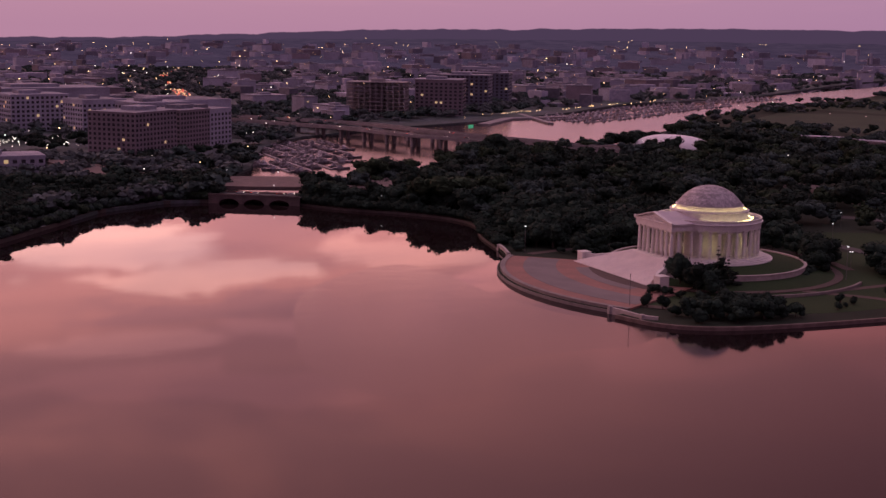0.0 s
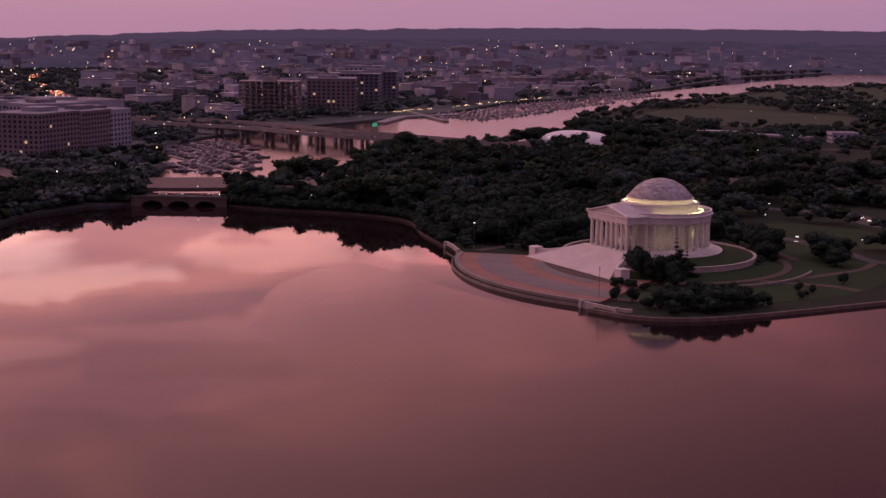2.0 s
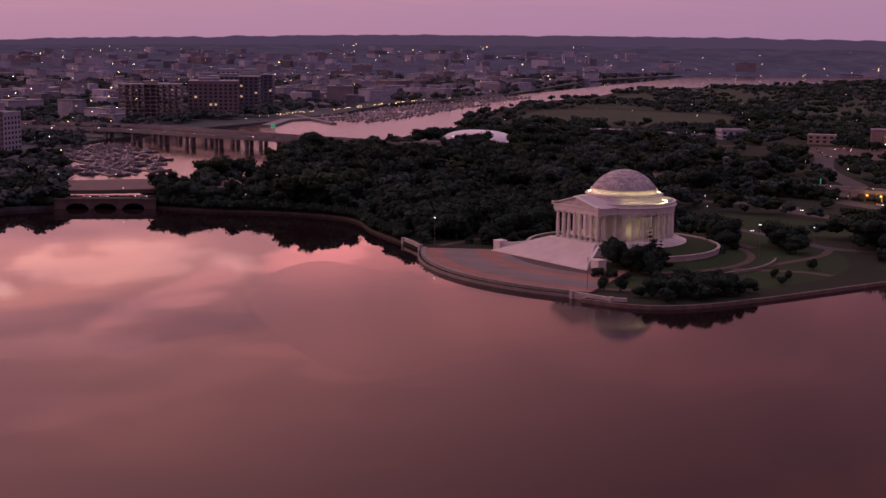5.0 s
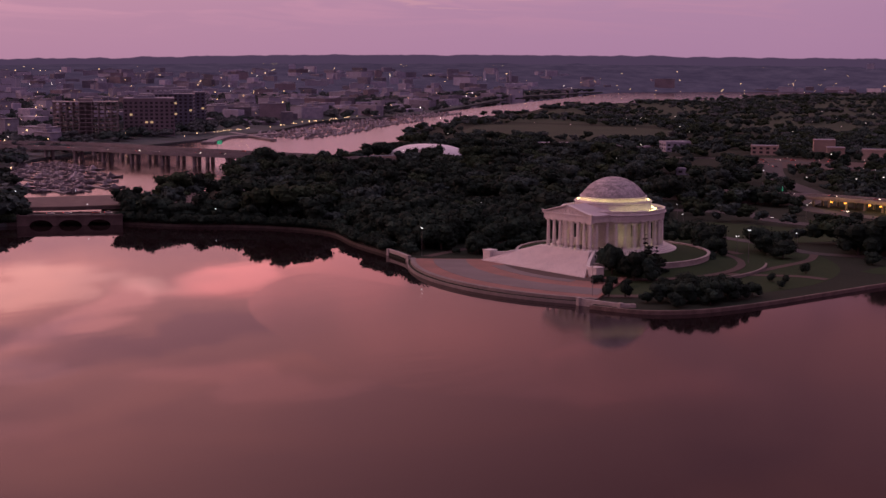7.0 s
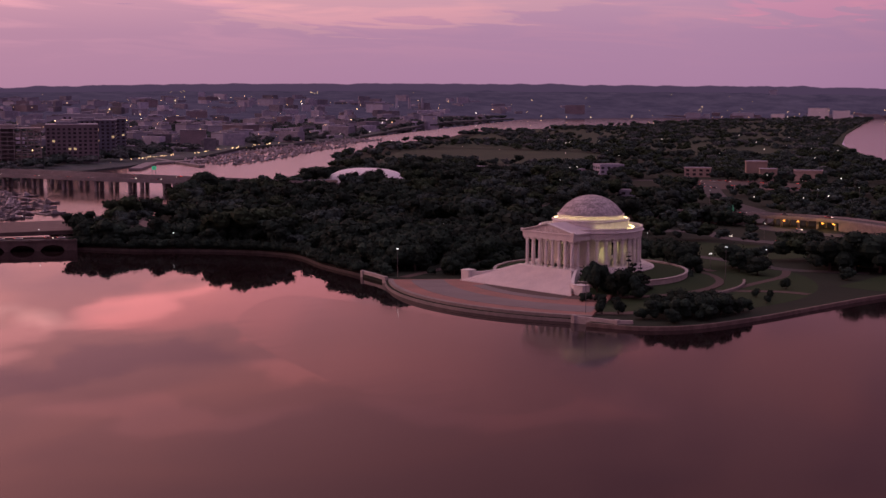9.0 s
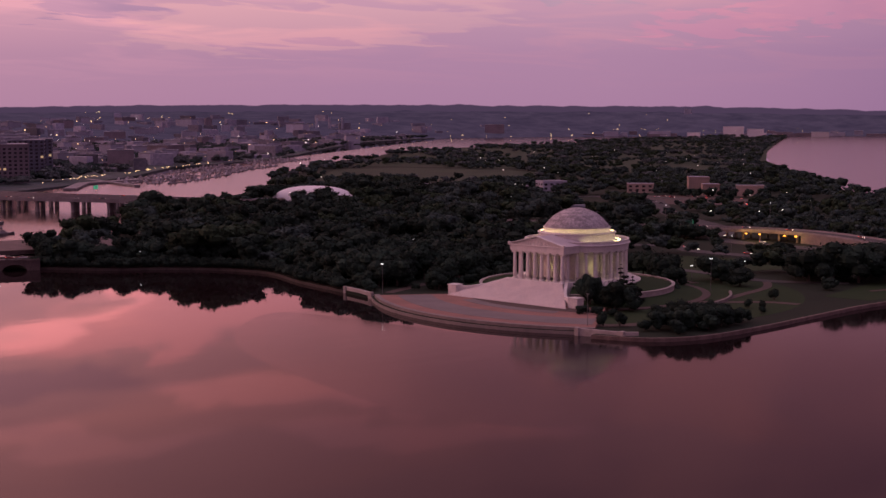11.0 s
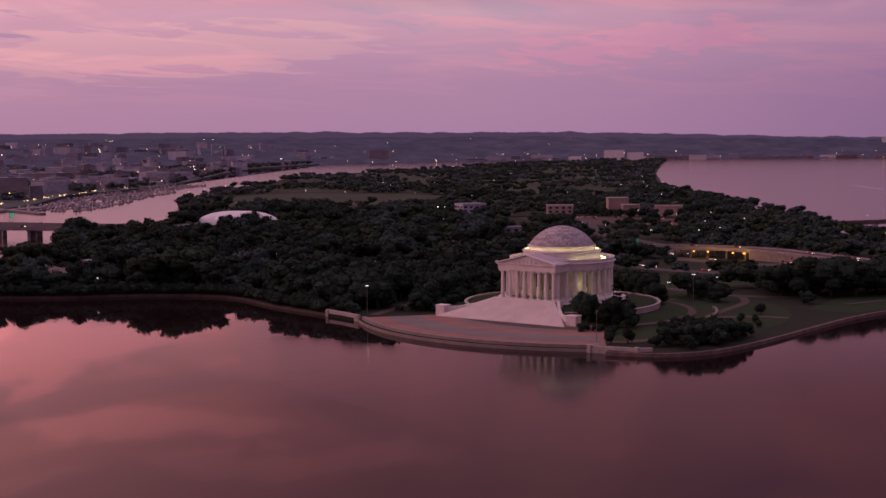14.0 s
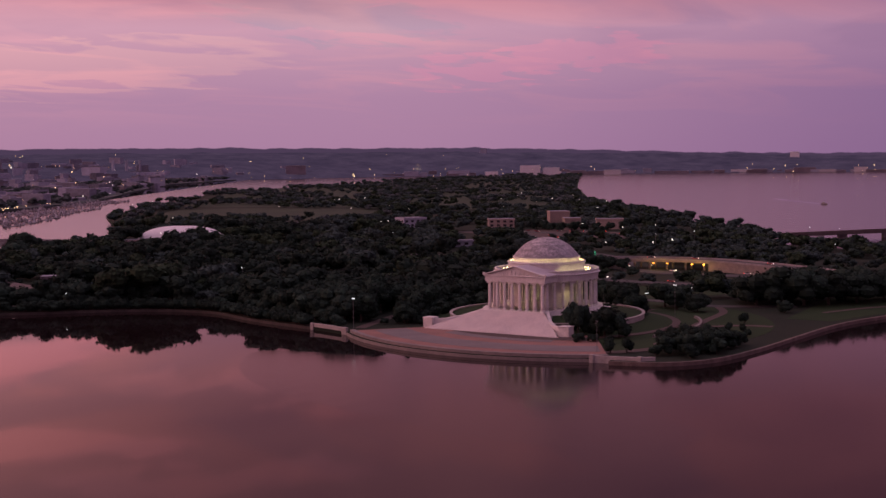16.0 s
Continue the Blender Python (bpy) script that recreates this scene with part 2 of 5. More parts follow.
STEEL = material("painted_steel", (0.18, 0.17, 0.17), 0.5, (0.12, 0.12, 0.12), 0.5, 4.0, 0.5, 0.1, metal=0.3)
BRIDGESTONE = material("dark_bridge_stone", (0.15, 0.108, 0.105), 0.9, (0.09, 0.068, 0.066), 0.2, 1.5, 0.6, 0.3)
TANWALL = material("beige_rendered_wall", (0.44, 0.34, 0.29), 0.85, (0.33, 0.26, 0.23), 0.1, 1.0, 0.5, 0.1, obj=0.2)
MEADOW = material("dry_mown_meadow", (0.046, 0.066, 0.038), 0.95, (0.034, 0.048, 0.032), 0.02, 0.3, 0.7, 0.3, spec=0.2)
GLASSWALL = material("blue_glazed_wall", (0.12, 0.13, 0.18), 0.35, (0.07, 0.075, 0.11), 0.06, 0.5, 0.6, 0.0, obj=0.2)
BUBBLE = material("white_air_dome_fabric", (0.78, 0.76, 0.80), 0.6, (0.68, 0.66, 0.70), 0.1, 1.0, 0.5, 0.1)
WHITEBOAT = material("white_gelcoat", (0.60, 0.58, 0.62), 0.35, (0.16, 0.15, 0.17), 0.2, 1.0, 0.7, 0.0, island=0.5, obj=0.4)
LAMP = glowing("cool_lamp", (0.9, 0.95, 0.95), 1.6)
SODIUM = glowing("sodium_lamp", (1.0, 0.42, 0.06), 3.0)
PALEWALL = material("white_concrete_wall", (0.80, 0.76, 0.78), 0.8, (0.66, 0.63, 0.65), 0.02, 0.3, 0.5, 0.0, obj=0.3)
FLOOD = glowing("roof_floodlight", (1.0, 0.84, 0.42), 9.0)
LITWIN = glowing("lit_window", (1.0, 0.72, 0.36), 0.36)


# ---------------------------------------------------------------- helpers
def part(name, bm, material, parent=None, label=""):
    me = bm
    if isinstance(material, tuple):
        for m in material:
            me.materials.append(m)
        material = None
    if isinstance(bm, bmesh.types.BMesh):
        me = bpy.data.meshes.new(name)
        bm.to_mesh(me)
        bm.free()
    if material is not None:
        me.materials.clear()
        me.materials.append(material)
    ob = new(name, me)
    ob.parent = parent
    if label:
        ob["label"] = label
    return ob


def thing(name, x, y, z, turn=0.0, label="", category="", group="", kind=""):
    ob = new(name)
    ob.matrix_basis = pose(x, y, z, 0, 0, turn)
    return tagged(ob, label, category, group, kind)


def raw(name, verts, faces):
    me = bpy.data.meshes.new(name)
    me.from_pydata([tuple(v) for v in verts], [], faces)
    me.update()
    return me


def box(bm, x, y, z0, z1, sx, sy, turn=0.0, bevel=0.0):
    m = pose(x, y, (z0 + z1) / 2, 0, 0, turn) @ Matrix.Diagonal((sx, sy, z1 - z0, 1))
    made = bmesh.ops.create_cube(bm, size=1, matrix=m)
    if bevel:
        edges = {e for v in made["verts"] for e in v.link_edges}
        bmesh.ops.bevel(bm, geom=list(edges), offset=bevel, segments=1, affect="EDGES")


def revolve(profile, a0=0.0, a1=360.0, n=96, cx=0.0, cy=0.0):
    """A bmesh: profile of (r, z) turned about an upright axis from a0 to a1 degrees."""
    full = abs(a1 - a0) >= 359.9
    count = n if full else n + 1
    verts, faces = [], []
    k = len(profile)
    for i in range(count):
        a = radians(a0 + (a1 - a0) * i / n)
        for r, z in profile:
            verts.append((cx + r * math.cos(a), cy + r * math.sin(a), z))
    for i in range(n):
        j = (i + 1) % count
        for q in range(k - 1):
            faces.append((i * k + q, j * k + q, j * k + q + 1, i * k + q + 1))
    if not full:
        faces.append(tuple(range(k))[::-1])
        faces.append(tuple((count - 1) * k + q for q in range(k)))
    bm = bmesh.new()
    me = raw("tmp", verts, faces)
    bm.from_mesh(me)
    bpy.data.meshes.remove(me)
    bmesh.ops.remove_doubles(bm, verts=bm.verts, dist=0.001)
    bmesh.ops.recalc_face_normals(bm, faces=bm.faces)
    return bm


def spline(pts, n=6, closed=False):
    """Points along a smooth line through pts."""
    out = []
    P = [Vector(p) for p in pts]
    m = len(P)
    for i in range(m if closed else m - 1):
        g = (lambda k: P[k % m]) if closed else (lambda k: P[max(0, min(m - 1, k))])
        a, b, c, d = g(i - 1), g(i), g(i + 1), g(i + 2)
        for s in range(n):
            t = s / n
            out.append(0.5 * ((2 * b) + (c - a) * t + (2 * a - 5 * b + 4 * c - d) * t * t + (3 * b - 3 * c + d - a) * t ** 3))
    if not closed:
        out.append(P[-1].copy())
    return out


def ribbon(pts, width, z0, z1, shift=0.0):
    """A bmesh strip along a line of 2D points, from z0 up to z1; points may carry their own height as a third number."""
    P = [Vector(p) for p in pts]
    verts, faces = [], []
    for i, p in enumerate(P):
        d = (P[min(i + 1, len(P) - 1)] - P[max(i - 1, 0)])
        d = Vector((d.x, d.y)).normalized()
        nrm = Vector((-d.y, d.x))
        base = p.z if len(p) > 2 else 0.0
        for s, z in ((-1, z0), (-1, z1), (1, z1), (1, z0)):
            q = Vector((p.x, p.y)) + nrm * (shift + s * width / 2)
            verts.append((q.x, q.y, base + z))
    for i in range(len(P) - 1):
        a, b = i * 4, i * 4 + 4
        for q in range(4):
            r = (q + 1) % 4
            faces.append((a + q, b + q, b + r, a + r))
    faces.append((0, 1, 2, 3))
    e = (len(P) - 1) * 4
    faces.append((e + 3, e + 2, e + 1, e))
    bm = bmesh.new()
    me = raw("tmp", verts, faces)
    bm.from_mesh(me)
    bpy.data.meshes.remove(me)
    bmesh.ops.recalc_face_normals(bm, faces=bm.faces)
    return bm


def slab(outline, z0, z1):
    """A bmesh: a plan outline raised from z0 to z1."""
    from mathutils.geometry import tessellate_polygon
    n = len(outline)
    tris = tessellate_polygon([[Vector((p[0], p[1], 0)) for p in outline]])
    verts = [(p[0], p[1], z1) for p in outline] + [(p[0], p[1], z0) for p in outline]
    faces = [tuple(t) for t in tris] + [(i, (i + 1) % n, (i + 1) % n + n, i + n) for i in range(n)]
    bm = bmesh.new()
    me = raw("tmp", verts, faces)
    bm.from_mesh(me)
    bpy.data.meshes.remove(me)
    bmesh.ops.recalc_face_normals(bm, faces=bm.faces)
    return bm


def inside(x, y, poly):
    hit = False
    j = len(poly) - 1
    for i in range(len(poly)):
        xi, yi, xj, yj = poly[i][0], poly[i][1], poly[j][0], poly[j][1]
        if (yi > y) != (yj > y) and x < (xj - xi) * (y - yi) / (yj - yi) + xi:
            hit = not hit
        j = i
    return hit


def near_line(x, y, pts, d):
    p = Vector((x, y))
    for a, b in zip(pts, pts[1:]):
        a, b = Vector(a[:2]), Vector(b[:2])
        ab = b - a
        t = max(0.0, min(1.0, (p - a).dot(ab) / max(ab.length_squared, 1e-6)))
        if (a + ab * t - p).length < d:
            return True
    return False


# ---------------------------------------------------------------- water, land and hills
bm = bmesh.new()
bmesh.ops.create_circle(bm, cap_ends=True, radius=4900, segments=96, matrix=pose(400, -440, 0))
tagged(part("water", bm, WATER), "calm river and basin water mirroring a pink sky", "water", kind="structure")

tagged(part("water_river", slab([(-60, 520), (-640, 1350), (-1300, 2440), (-1700, 3180), (-2300, 3700), (900, 4050), (1500, 2500), (900, 500)], -1, 0.004), RIVER),
       "wide wind-ruffled river reflecting the purple sky", "water", kind="structure")
tagged(part("water_channel", slab([(-330, -110), (-360, -150), (-780, -10), (-960, 330), (-1420, 1020), (-2450, 2650), (-2000, 3300), (-1700, 3180), (-1440, 1500), (-880, 640), (-640, 400), (-480, 200)], -1, 0.004), water_material("channel_water", 0.15, 0.05)),
       "sheltered harbour channel water reflecting pink sky", "water", kind="structure")

SLICK = spline([(110, -86), (119, -106), (119, -130), (121, -153), (130, -171), (153, -184), (178, -182), (212, -177), (250, -163), (330, -100), (430, 0), (430, 220), (128, 80), (117, 6), (110, -60)], 6, True)
tagged(part("water_slick", slab([tuple(p) for p in SLICK], -1, 0.006), CALM), "sheet of glassy calm water along the shore", "water", kind="structure")

RUFFLE = spline([(98, -90), (117, -106), (118, -130), (120, -153), (129, -172), (152, -186), (150, -215), (110, -225), (60, -215), (0, -195), (-40, -165), (-62, -128), (-30, -118), (15, -116), (60, -108)], 6, True)
tagged(part("water_ruffled", slab([tuple(p) for p in RUFFLE], -1, 0.004), RUFFLED), "patch of wind-ruffled water off the plaza", "water", kind="structure")

ARC = (15.0, 10.0, 111.5)


def arc_point(a, r=ARC[2]):
    return (ARC[0] + r * math.cos(radians(a)), ARC[1] + r * math.sin(radians(a)))


WEST_SHORE = spline([(-283, -112), (-250, -94), (-222, -66), (-195, -48), (-165, -43), (-125, -57), (-85, -66)], 5)
PLAZA_ARC = [arc_point(a) for a in np.linspace(228, 302, 38)]
EAST_SHORE = spline([(76, -92), (96, -84), (108, -66), (113, -34), (115, 6), (118, 52), (128, 92), (150, 150), (200, 210), (330, 280)], 5)
PARK = [tuple(p) for p in WEST_SHORE] + PLAZA_ARC + [tuple(p) for p in EAST_SHORE] + [
    (420, 330), (430, 430), (260, 440), (60, 470), (-62, 520), (-150, 690), (-285, 835), (-470, 1070), (-715, 1430), (-964, 1900), (-1216, 2400),
    (-1468, 2900), (-1600, 3180), (-1780, 3100), (-1740, 2400), (-1580, 1500), (-1375, 1235), (-1205, 940), (-980, 650), (-745, 445),
    (-622, 320), (-575, 250), (-500, 138), (-420, 40), (-350, -88)]
tagged(part("ground_park", slab(PARK, -2, 1.4), SOIL), "dark wooded parkland ground of grass and soil", "ground", kind="structure")
CITY = [(-60, -420), (-150, -318), (-222, -266), (-277, -230), (-307, -186), (-305, -152), (-345, -138), (-440, -112), (-485, -86), (-655, -30), (-765, 40),
        (-850, 150), (-955, 330), (-1085, 512), (-1285, 719), (-1319, 832), (-1400, 1000), (-1506, 1143), (-1800, 1500), (-2150, 1950),
        (-2450, 2650), (-2300, 3300), (-1900, 3650), (-1350, 3820), (-700, 3950), (200, 4000), (900, 4000), (900, 4300), (-1800, 3990), (-3000, 2900),
        (-3900, 1300), (-4300, 0), (-4200, -1600), (-2500, -2200), (-400, -1600)]
tagged(part("ground_city", slab(CITY, -2, 1.9), CITYGROUND), "dark low city ground with roads and verges", "ground", kind="structure")


def hill_range(heading):
    """Foot and crest of the near hills, as distances, and the crest's height."""
    foot = np.interp(heading, (-100, -60, -50, -42, -36, -24, 0), (3300, 3350, 3700, 4080, 4280, 4420, 4450))
    top = np.interp(heading, (-120, -84, -77, -68, -60, -53, -46, -35, -28, -22, -16, 20), (46, 48, 62, 74, 80, 82, 82, 76, 66, 60, 48, 44))
    return foot, 4760.0, top


def hill_z(x, y):
    heading, r = math.degrees(math.atan2(x - 400, y + 440)), math.hypot(x - 400, y + 440)
    foot, crest, top = hill_range(heading)
    s = max(0.0, min(1.0, (r - foot) / (crest - foot)))
    fold = noise.noise((x * 0.0022, y * 0.0022, 1.0)) * 13 * math.sin(math.pi * s)
    return 1.9 + (top - 1.9) * s ** 0.8 + fold


def hills():
    """Near wooded hills behind the city and the far shore."""
    verts, faces = [], []
    n, m, lo = 460, 14, -125
    for i in range(n + 1):
        heading = lo + 150 * i / n
        a = radians(heading)
        foot, crest, top = hill_range(heading)
        for q in range(m):
            r = foot - 8 + (crest - foot + 8) * q / (m - 1)
            x, y = 400 + r * math.sin(a), -440 + r * math.cos(a)
            z = -3 if q == 0 else hill_z(x, y) + 3.5 * noise.noise((i * 0.6, q * 2.3, 1)) + (4 * noise.noise((i * 0.16, 3.1, 0)) if q == m - 1 else 0)
            verts.append((x, y, z))
    for i in range(n):
        for q in range(m - 1):
            faces.append((i * m + q, i * m + m + q, i * m + m + 1 + q, i * m + 1 + q))
    return raw("backdrop_hills", verts, faces)


# distance haze over the hills is put in as a mottled purple glow
HILL = material("haze_glow_ridge", (0.026, 0.028, 0.040), 1.0, (0.010, 0.012, 0.018), 0.006, 0.035, 0.5, 0.0, spec=0.0)
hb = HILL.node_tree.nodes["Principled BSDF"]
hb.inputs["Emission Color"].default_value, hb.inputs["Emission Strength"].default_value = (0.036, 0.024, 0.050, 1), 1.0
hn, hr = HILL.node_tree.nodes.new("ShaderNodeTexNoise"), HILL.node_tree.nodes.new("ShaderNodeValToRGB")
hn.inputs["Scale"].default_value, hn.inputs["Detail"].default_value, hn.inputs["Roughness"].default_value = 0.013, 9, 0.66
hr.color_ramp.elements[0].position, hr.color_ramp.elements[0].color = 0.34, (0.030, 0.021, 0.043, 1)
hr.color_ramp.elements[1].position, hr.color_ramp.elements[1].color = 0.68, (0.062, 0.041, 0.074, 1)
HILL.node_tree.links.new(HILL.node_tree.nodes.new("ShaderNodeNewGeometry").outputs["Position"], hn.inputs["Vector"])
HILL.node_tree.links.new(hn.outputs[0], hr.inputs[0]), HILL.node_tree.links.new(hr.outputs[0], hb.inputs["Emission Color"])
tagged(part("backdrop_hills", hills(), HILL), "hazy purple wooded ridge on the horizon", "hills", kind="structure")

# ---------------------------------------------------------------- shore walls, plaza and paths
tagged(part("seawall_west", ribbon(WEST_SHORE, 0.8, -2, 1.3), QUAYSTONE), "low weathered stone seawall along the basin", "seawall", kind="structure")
tagged(part("seawall_east", ribbon(EAST_SHORE, 1.2, -2, 1.46), SEAWALL), "low weathered stone seawall along the basin", "seawall", kind="structure")
CITY_SHORE = spline([(-60, -420), (-150, -318), (-222, -266), (-277, -230), (-307, -186), (-303, -154)], 5)
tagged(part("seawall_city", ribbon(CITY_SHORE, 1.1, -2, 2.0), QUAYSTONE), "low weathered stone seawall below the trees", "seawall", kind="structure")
tagged(part("pavement_basin_path", ribbon(WEST_SHORE, 2.2, 1.3, 1.46, 2.6), TAN), "pale footpath along the seawall", "path", kind="structure")


def plaza():
    ob = thing("pavement_plaza", 0, 0, 0, 0, "curved brick and stone plaza above the water", "plaza", kind="structure")
    cx, cy, _ = ARC

    def band(name, r0, r1, z, mat, a0=229, a1=301, low=1.0):
        part(name, revolve([(r0, low), (r0, z), (r1, z), (r1, low)], a0, a1, 64, cx, cy), mat, ob)
    band("paving_bed", 30, 110, 2.2, BRICK, low=0.5)
    band("grey_band", 85, 100, 2.26, GREYPAVE, 230, 300)
    band("inner_band", 61, 70, 2.27, TAN, 234, 298)
    band("grey_band", 70, 76, 2.25, GREYPAVE, 244, 286)
    # two tiers of quay wall
    band("coping", 108.2, 110.4, 2.5, COPING, 229, 301)
    band("lower_step", 110.4, 111.9, 1.2, COPING, 228, 302, -2)
    # joints of the coping
    for i in range(48):
        a = radians(229.5 + 71 * i / 47)
        bm = bmesh.new()
        box(bm, 0, 0, 2.4, 2.56, 2.3, 2.6, bevel=0.04)
        o = part("coping_stone", bm, COPING, ob)
        o.matrix_basis = pose(cx + 109.3 * math.cos(a), cy + 109.3 * math.sin(a), 0, 0, 0, math.degrees(a))
    return ob


plaza()


def wall_run(name, pts, width, z0, z1, label):
    return tagged(part(name, ribbon(pts, width, z0, z1), PARAPET), label, "wall", kind="structure")


wall_run("parapet_wall_east", [(68, -89.5), (86, -86), (90, -82)], 1.2, 0, 2.75, "pale stone parapet at the plaza end")
wall_run("parapet_wall_west", [(-61, -72), (-73, -68), (-84, -65.5)], 1.2, 0, 3.0, "pale stone parapet at the plaza end")
for x, y in ((68, -90), (86, -86.5), (-61, -72), (-84, -66)):
    bm = bmesh.new()
    box(bm, x, y, 0, 3.15, 1.7, 1.7, bevel=0.1)
    tagged(part("parapet_pier", bm, PARAPET), "square pale stone parapet pier", "pier", "parapet piers", kind="structure")


# ---------------------------------------------------------------- the memorial
FLOOR = 9.5


def column_mesh(h, r):
    prof = [(0, 0), (r * 1.32, 0), (r * 1.32, 0.28), (r * 1.22, 0.34), (r * 1.25, 0.46), (r * 1.14, 0.58), (r * 1.02, 0.66), (r, 0.7)]
    for k in range(1, 6):
        s = k / 6
        prof.append((r * (1 - 0.16 * s ** 1.6), 0.7 + (h - 1.7) * s))
    prof += [(r * 0.84, h - 1.0), (r * 0.92, h - 0.95), (r * 0.84, h - 0.88), (r * 0.98, h - 0.5), (r * 1.18, h - 0.42), (r * 1.22, h - 0.25), (0, h - 0.25)]
    low, high = prof[:8] + [(0, 0.7)], [(0, h - 1.0)] + prof[13:]
    bm = revolve([(0, 0.7)] + prof[7:13] + [(r * 0.84, h - 1.0), (0, h - 1.0)], n=20)
    base = revolve(low, n=20)
    cap = revolve(high, n=20)
    for b in (bm, base, cap):
        for f in b.faces:
            f.smooth = len(f.verts) == 4 and abs(f.normal.z) < 0.7
    shaft = bpy.data.meshes.new("column")
    bm.to_mesh(shaft), bm.free()
    foot = bpy.data.meshes.new("column_base")
    base.to_mesh(foot), base.free()
    bm = cap
    box(bm, 0, 0, h - 0.27, h, r * 2.5, r * 2.5, bevel=0.03)
    for sx in (-1, 1):   # volutes
        for sy in (-1, 1):
            m = pose(sx * r * 1.05, sy * r * 0.95, h - 0.55, 90, 0, 0)
            bmesh.ops.create_cone(bm, cap_ends=True, segments=10, radius1=0.34, radius2=0.34, depth=0.35, matrix=m)
    top = bpy.data.meshes.new("capital")
    bm.to_mesh(top), bm.free()
    for me in (shaft, foot, top):
        me.materials.append(MARBLE)
    return shaft, foot, top


def column(meshes, name, parent):
    o = part(name, meshes[0], None, parent)
    part("column_base", meshes[1], None, o)
    part("capital", meshes[2], None, o)
    return o


def memorial():
    ob = thing("domed_memorial", 0, 0, 0, 0, "white marble domed rotunda with colonnade and portico, lit at dusk", "memorial")
    A0, A1 = -57.0, 237.0   # the open front lies about -90 degrees
    # ring of steps and terrace
    part("stylobate", revolve([(0, 2), (29.2, 2), (29.2, 8.0), (28.0, 8.0), (28.0, 8.5), (26.8, 8.5), (26.8, 9.0), (25.4, 9.0), (25.4, FLOOR), (0, FLOOR)]), MARBLE, ob)
    part("lawn_berm", revolve([(29.0, 1), (29.0, 7.6), (36, 6.6), (43.6, 5.4), (43.6, 1)], A0, A1, 90), GRASS, ob, "mown grass bank round the steps")
    part("terrace_wall", revolve([(43.4, 1.0), (43.4, 5.9), (43.2, 5.9), (43.2, 6.15), (44.6, 6.15), (44.6, 5.9), (44.3, 5.9), (44.3, 1.0)], A0, A1, 90), PARAPET, ob, "weathered pale stone retaining wall")
    part("lower_lawn", revolve([(44.0, 1.0), (44.0, 3.7), (50, 2.9), (57, 1.9), (57, 1.0)], A0, A1, 90), GRASS, ob, "mown grass bank below the wall")
    # portico podium and flared flight of steps
    bm = bmesh.new()
    box(bm, 0, -25.5, 2, FLOOR, 31.4, 13.0, bevel=0.05)
    part("portico_podium", bm, MARBLE, ob)
    n, top, base = 38, FLOOR - 0.15, 2.35
    y0, y1, w0, w1 = -31.5, -51.5, 15.8, 33.0
    for i in range(n):
        s0, s1 = i / n, (i + 1) / n
        land = 0.0
        z = top - (top - base) * s0
        ya, yb = y0 + (y1 - y0) * s0 + land, y0 + (y1 - y0) * s1
        w = w0 + (w1 - w0) * s1
        bm = bmesh.new()
        box(bm, 0, (ya + yb) / 2, 1.8, z, 2 * w, abs(yb - ya))
        part("step", bm, STEP, ob)
    for s in (-1, 1):
        bm = ribbon([(s * 16.2, -29.0, 9.6), (s * 22, -37.5, 7.2), (s * 27, -43.5, 6.2), (s * 32.5, -46.0, 6.0)], 1.4, -7.5, 0.0)
        part("cheek_wall", bm, MARBLE, ob)
        bm = bmesh.new()
        box(bm, s * 33.8, -45.5, 1.9, 6.3, 5.0, 4.6, bevel=0.15)
        box(bm, s * 33.8, -45.5, 6.3, 6.6, 5.4, 5.0, bevel=0.08)
        part("cheek_block", bm, MARBLE, ob)
    # columns
    H = 12.5
    cm = column_mesh(H, 0.82)
    spots = []
    for i in range(8):
        spots.append((-13.3 + 3.8 * i, -28.2))
    for i in (0, 7):
        spots.append((-13.3 + 3.8 * i, -24.4))
    for i in range(1, 7):
        if i not in (3, 4):
            spots.append((-13.3 + 3.8 * i, -21.5))
    ring = 22.4
    for k in range(34):
        a = 360 * k / 34 - 90 + 360 / 68
        if abs((a + 90 + 180) % 360 - 180) > 37:
            spots.append((ring * math.cos(radians(a)), ring * math.sin(radians(a))))
    for x, y in spots:
        o = column(cm, "column", ob)
        o.matrix_basis = pose(x, y, FLOOR, 0, 0, math.degrees(math.atan2(y, x)) + 90 if abs(x) > 14 or y > -20 else 0)
    # rotunda wall with openings: four tall bays
    top = FLOOR + H
    for k in range(4):
        a = -90 + 90 * k
        part("rotunda_wall", revolve([(15.6, FLOOR), (16.6, FLOOR), (16.6, top), (15.6, top), (15.6, FLOOR)], a + 17, a + 73, 24), MARBLE, ob)
        part("lintel", revolve([(15.6, top - 2.2), (16.6, top - 2.2), (16.6, top), (15.6, top), (15.6, top - 2.2)], a - 17, a + 17, 12), MARBLE, ob)
        for s in (-1, 1):
            o = column(cm, "inner_column", ob)
            aa = radians(a + 6 * s)
            o.matrix_basis = pose(16.1 * math.cos(aa), 16.1 * math.sin(aa), FLOOR, 0, 0, a + 90)
    # ring entablature and attic
    part("ring_entablature", revolve([(20.9, top), (23.35, top), (23.35, top + 0.7), (23.5, top + 0.75), (23.5, top + 1.3), (23.6, top + 1.35), (23.6, top + 2.3), (23.9, top + 2.45),
                                      (24.3, top + 2.6), (24.3, top + 2.95), (23.7, top + 3.05), (23.7, top + 4.2), (23.85, top + 4.25), (23.85, top + 4.45), (23.0, top + 4.45),
                                      (23.0, top + 3.3), (20.9, top + 3.3), (20.9, top)], n=120), MARBLE, ob)
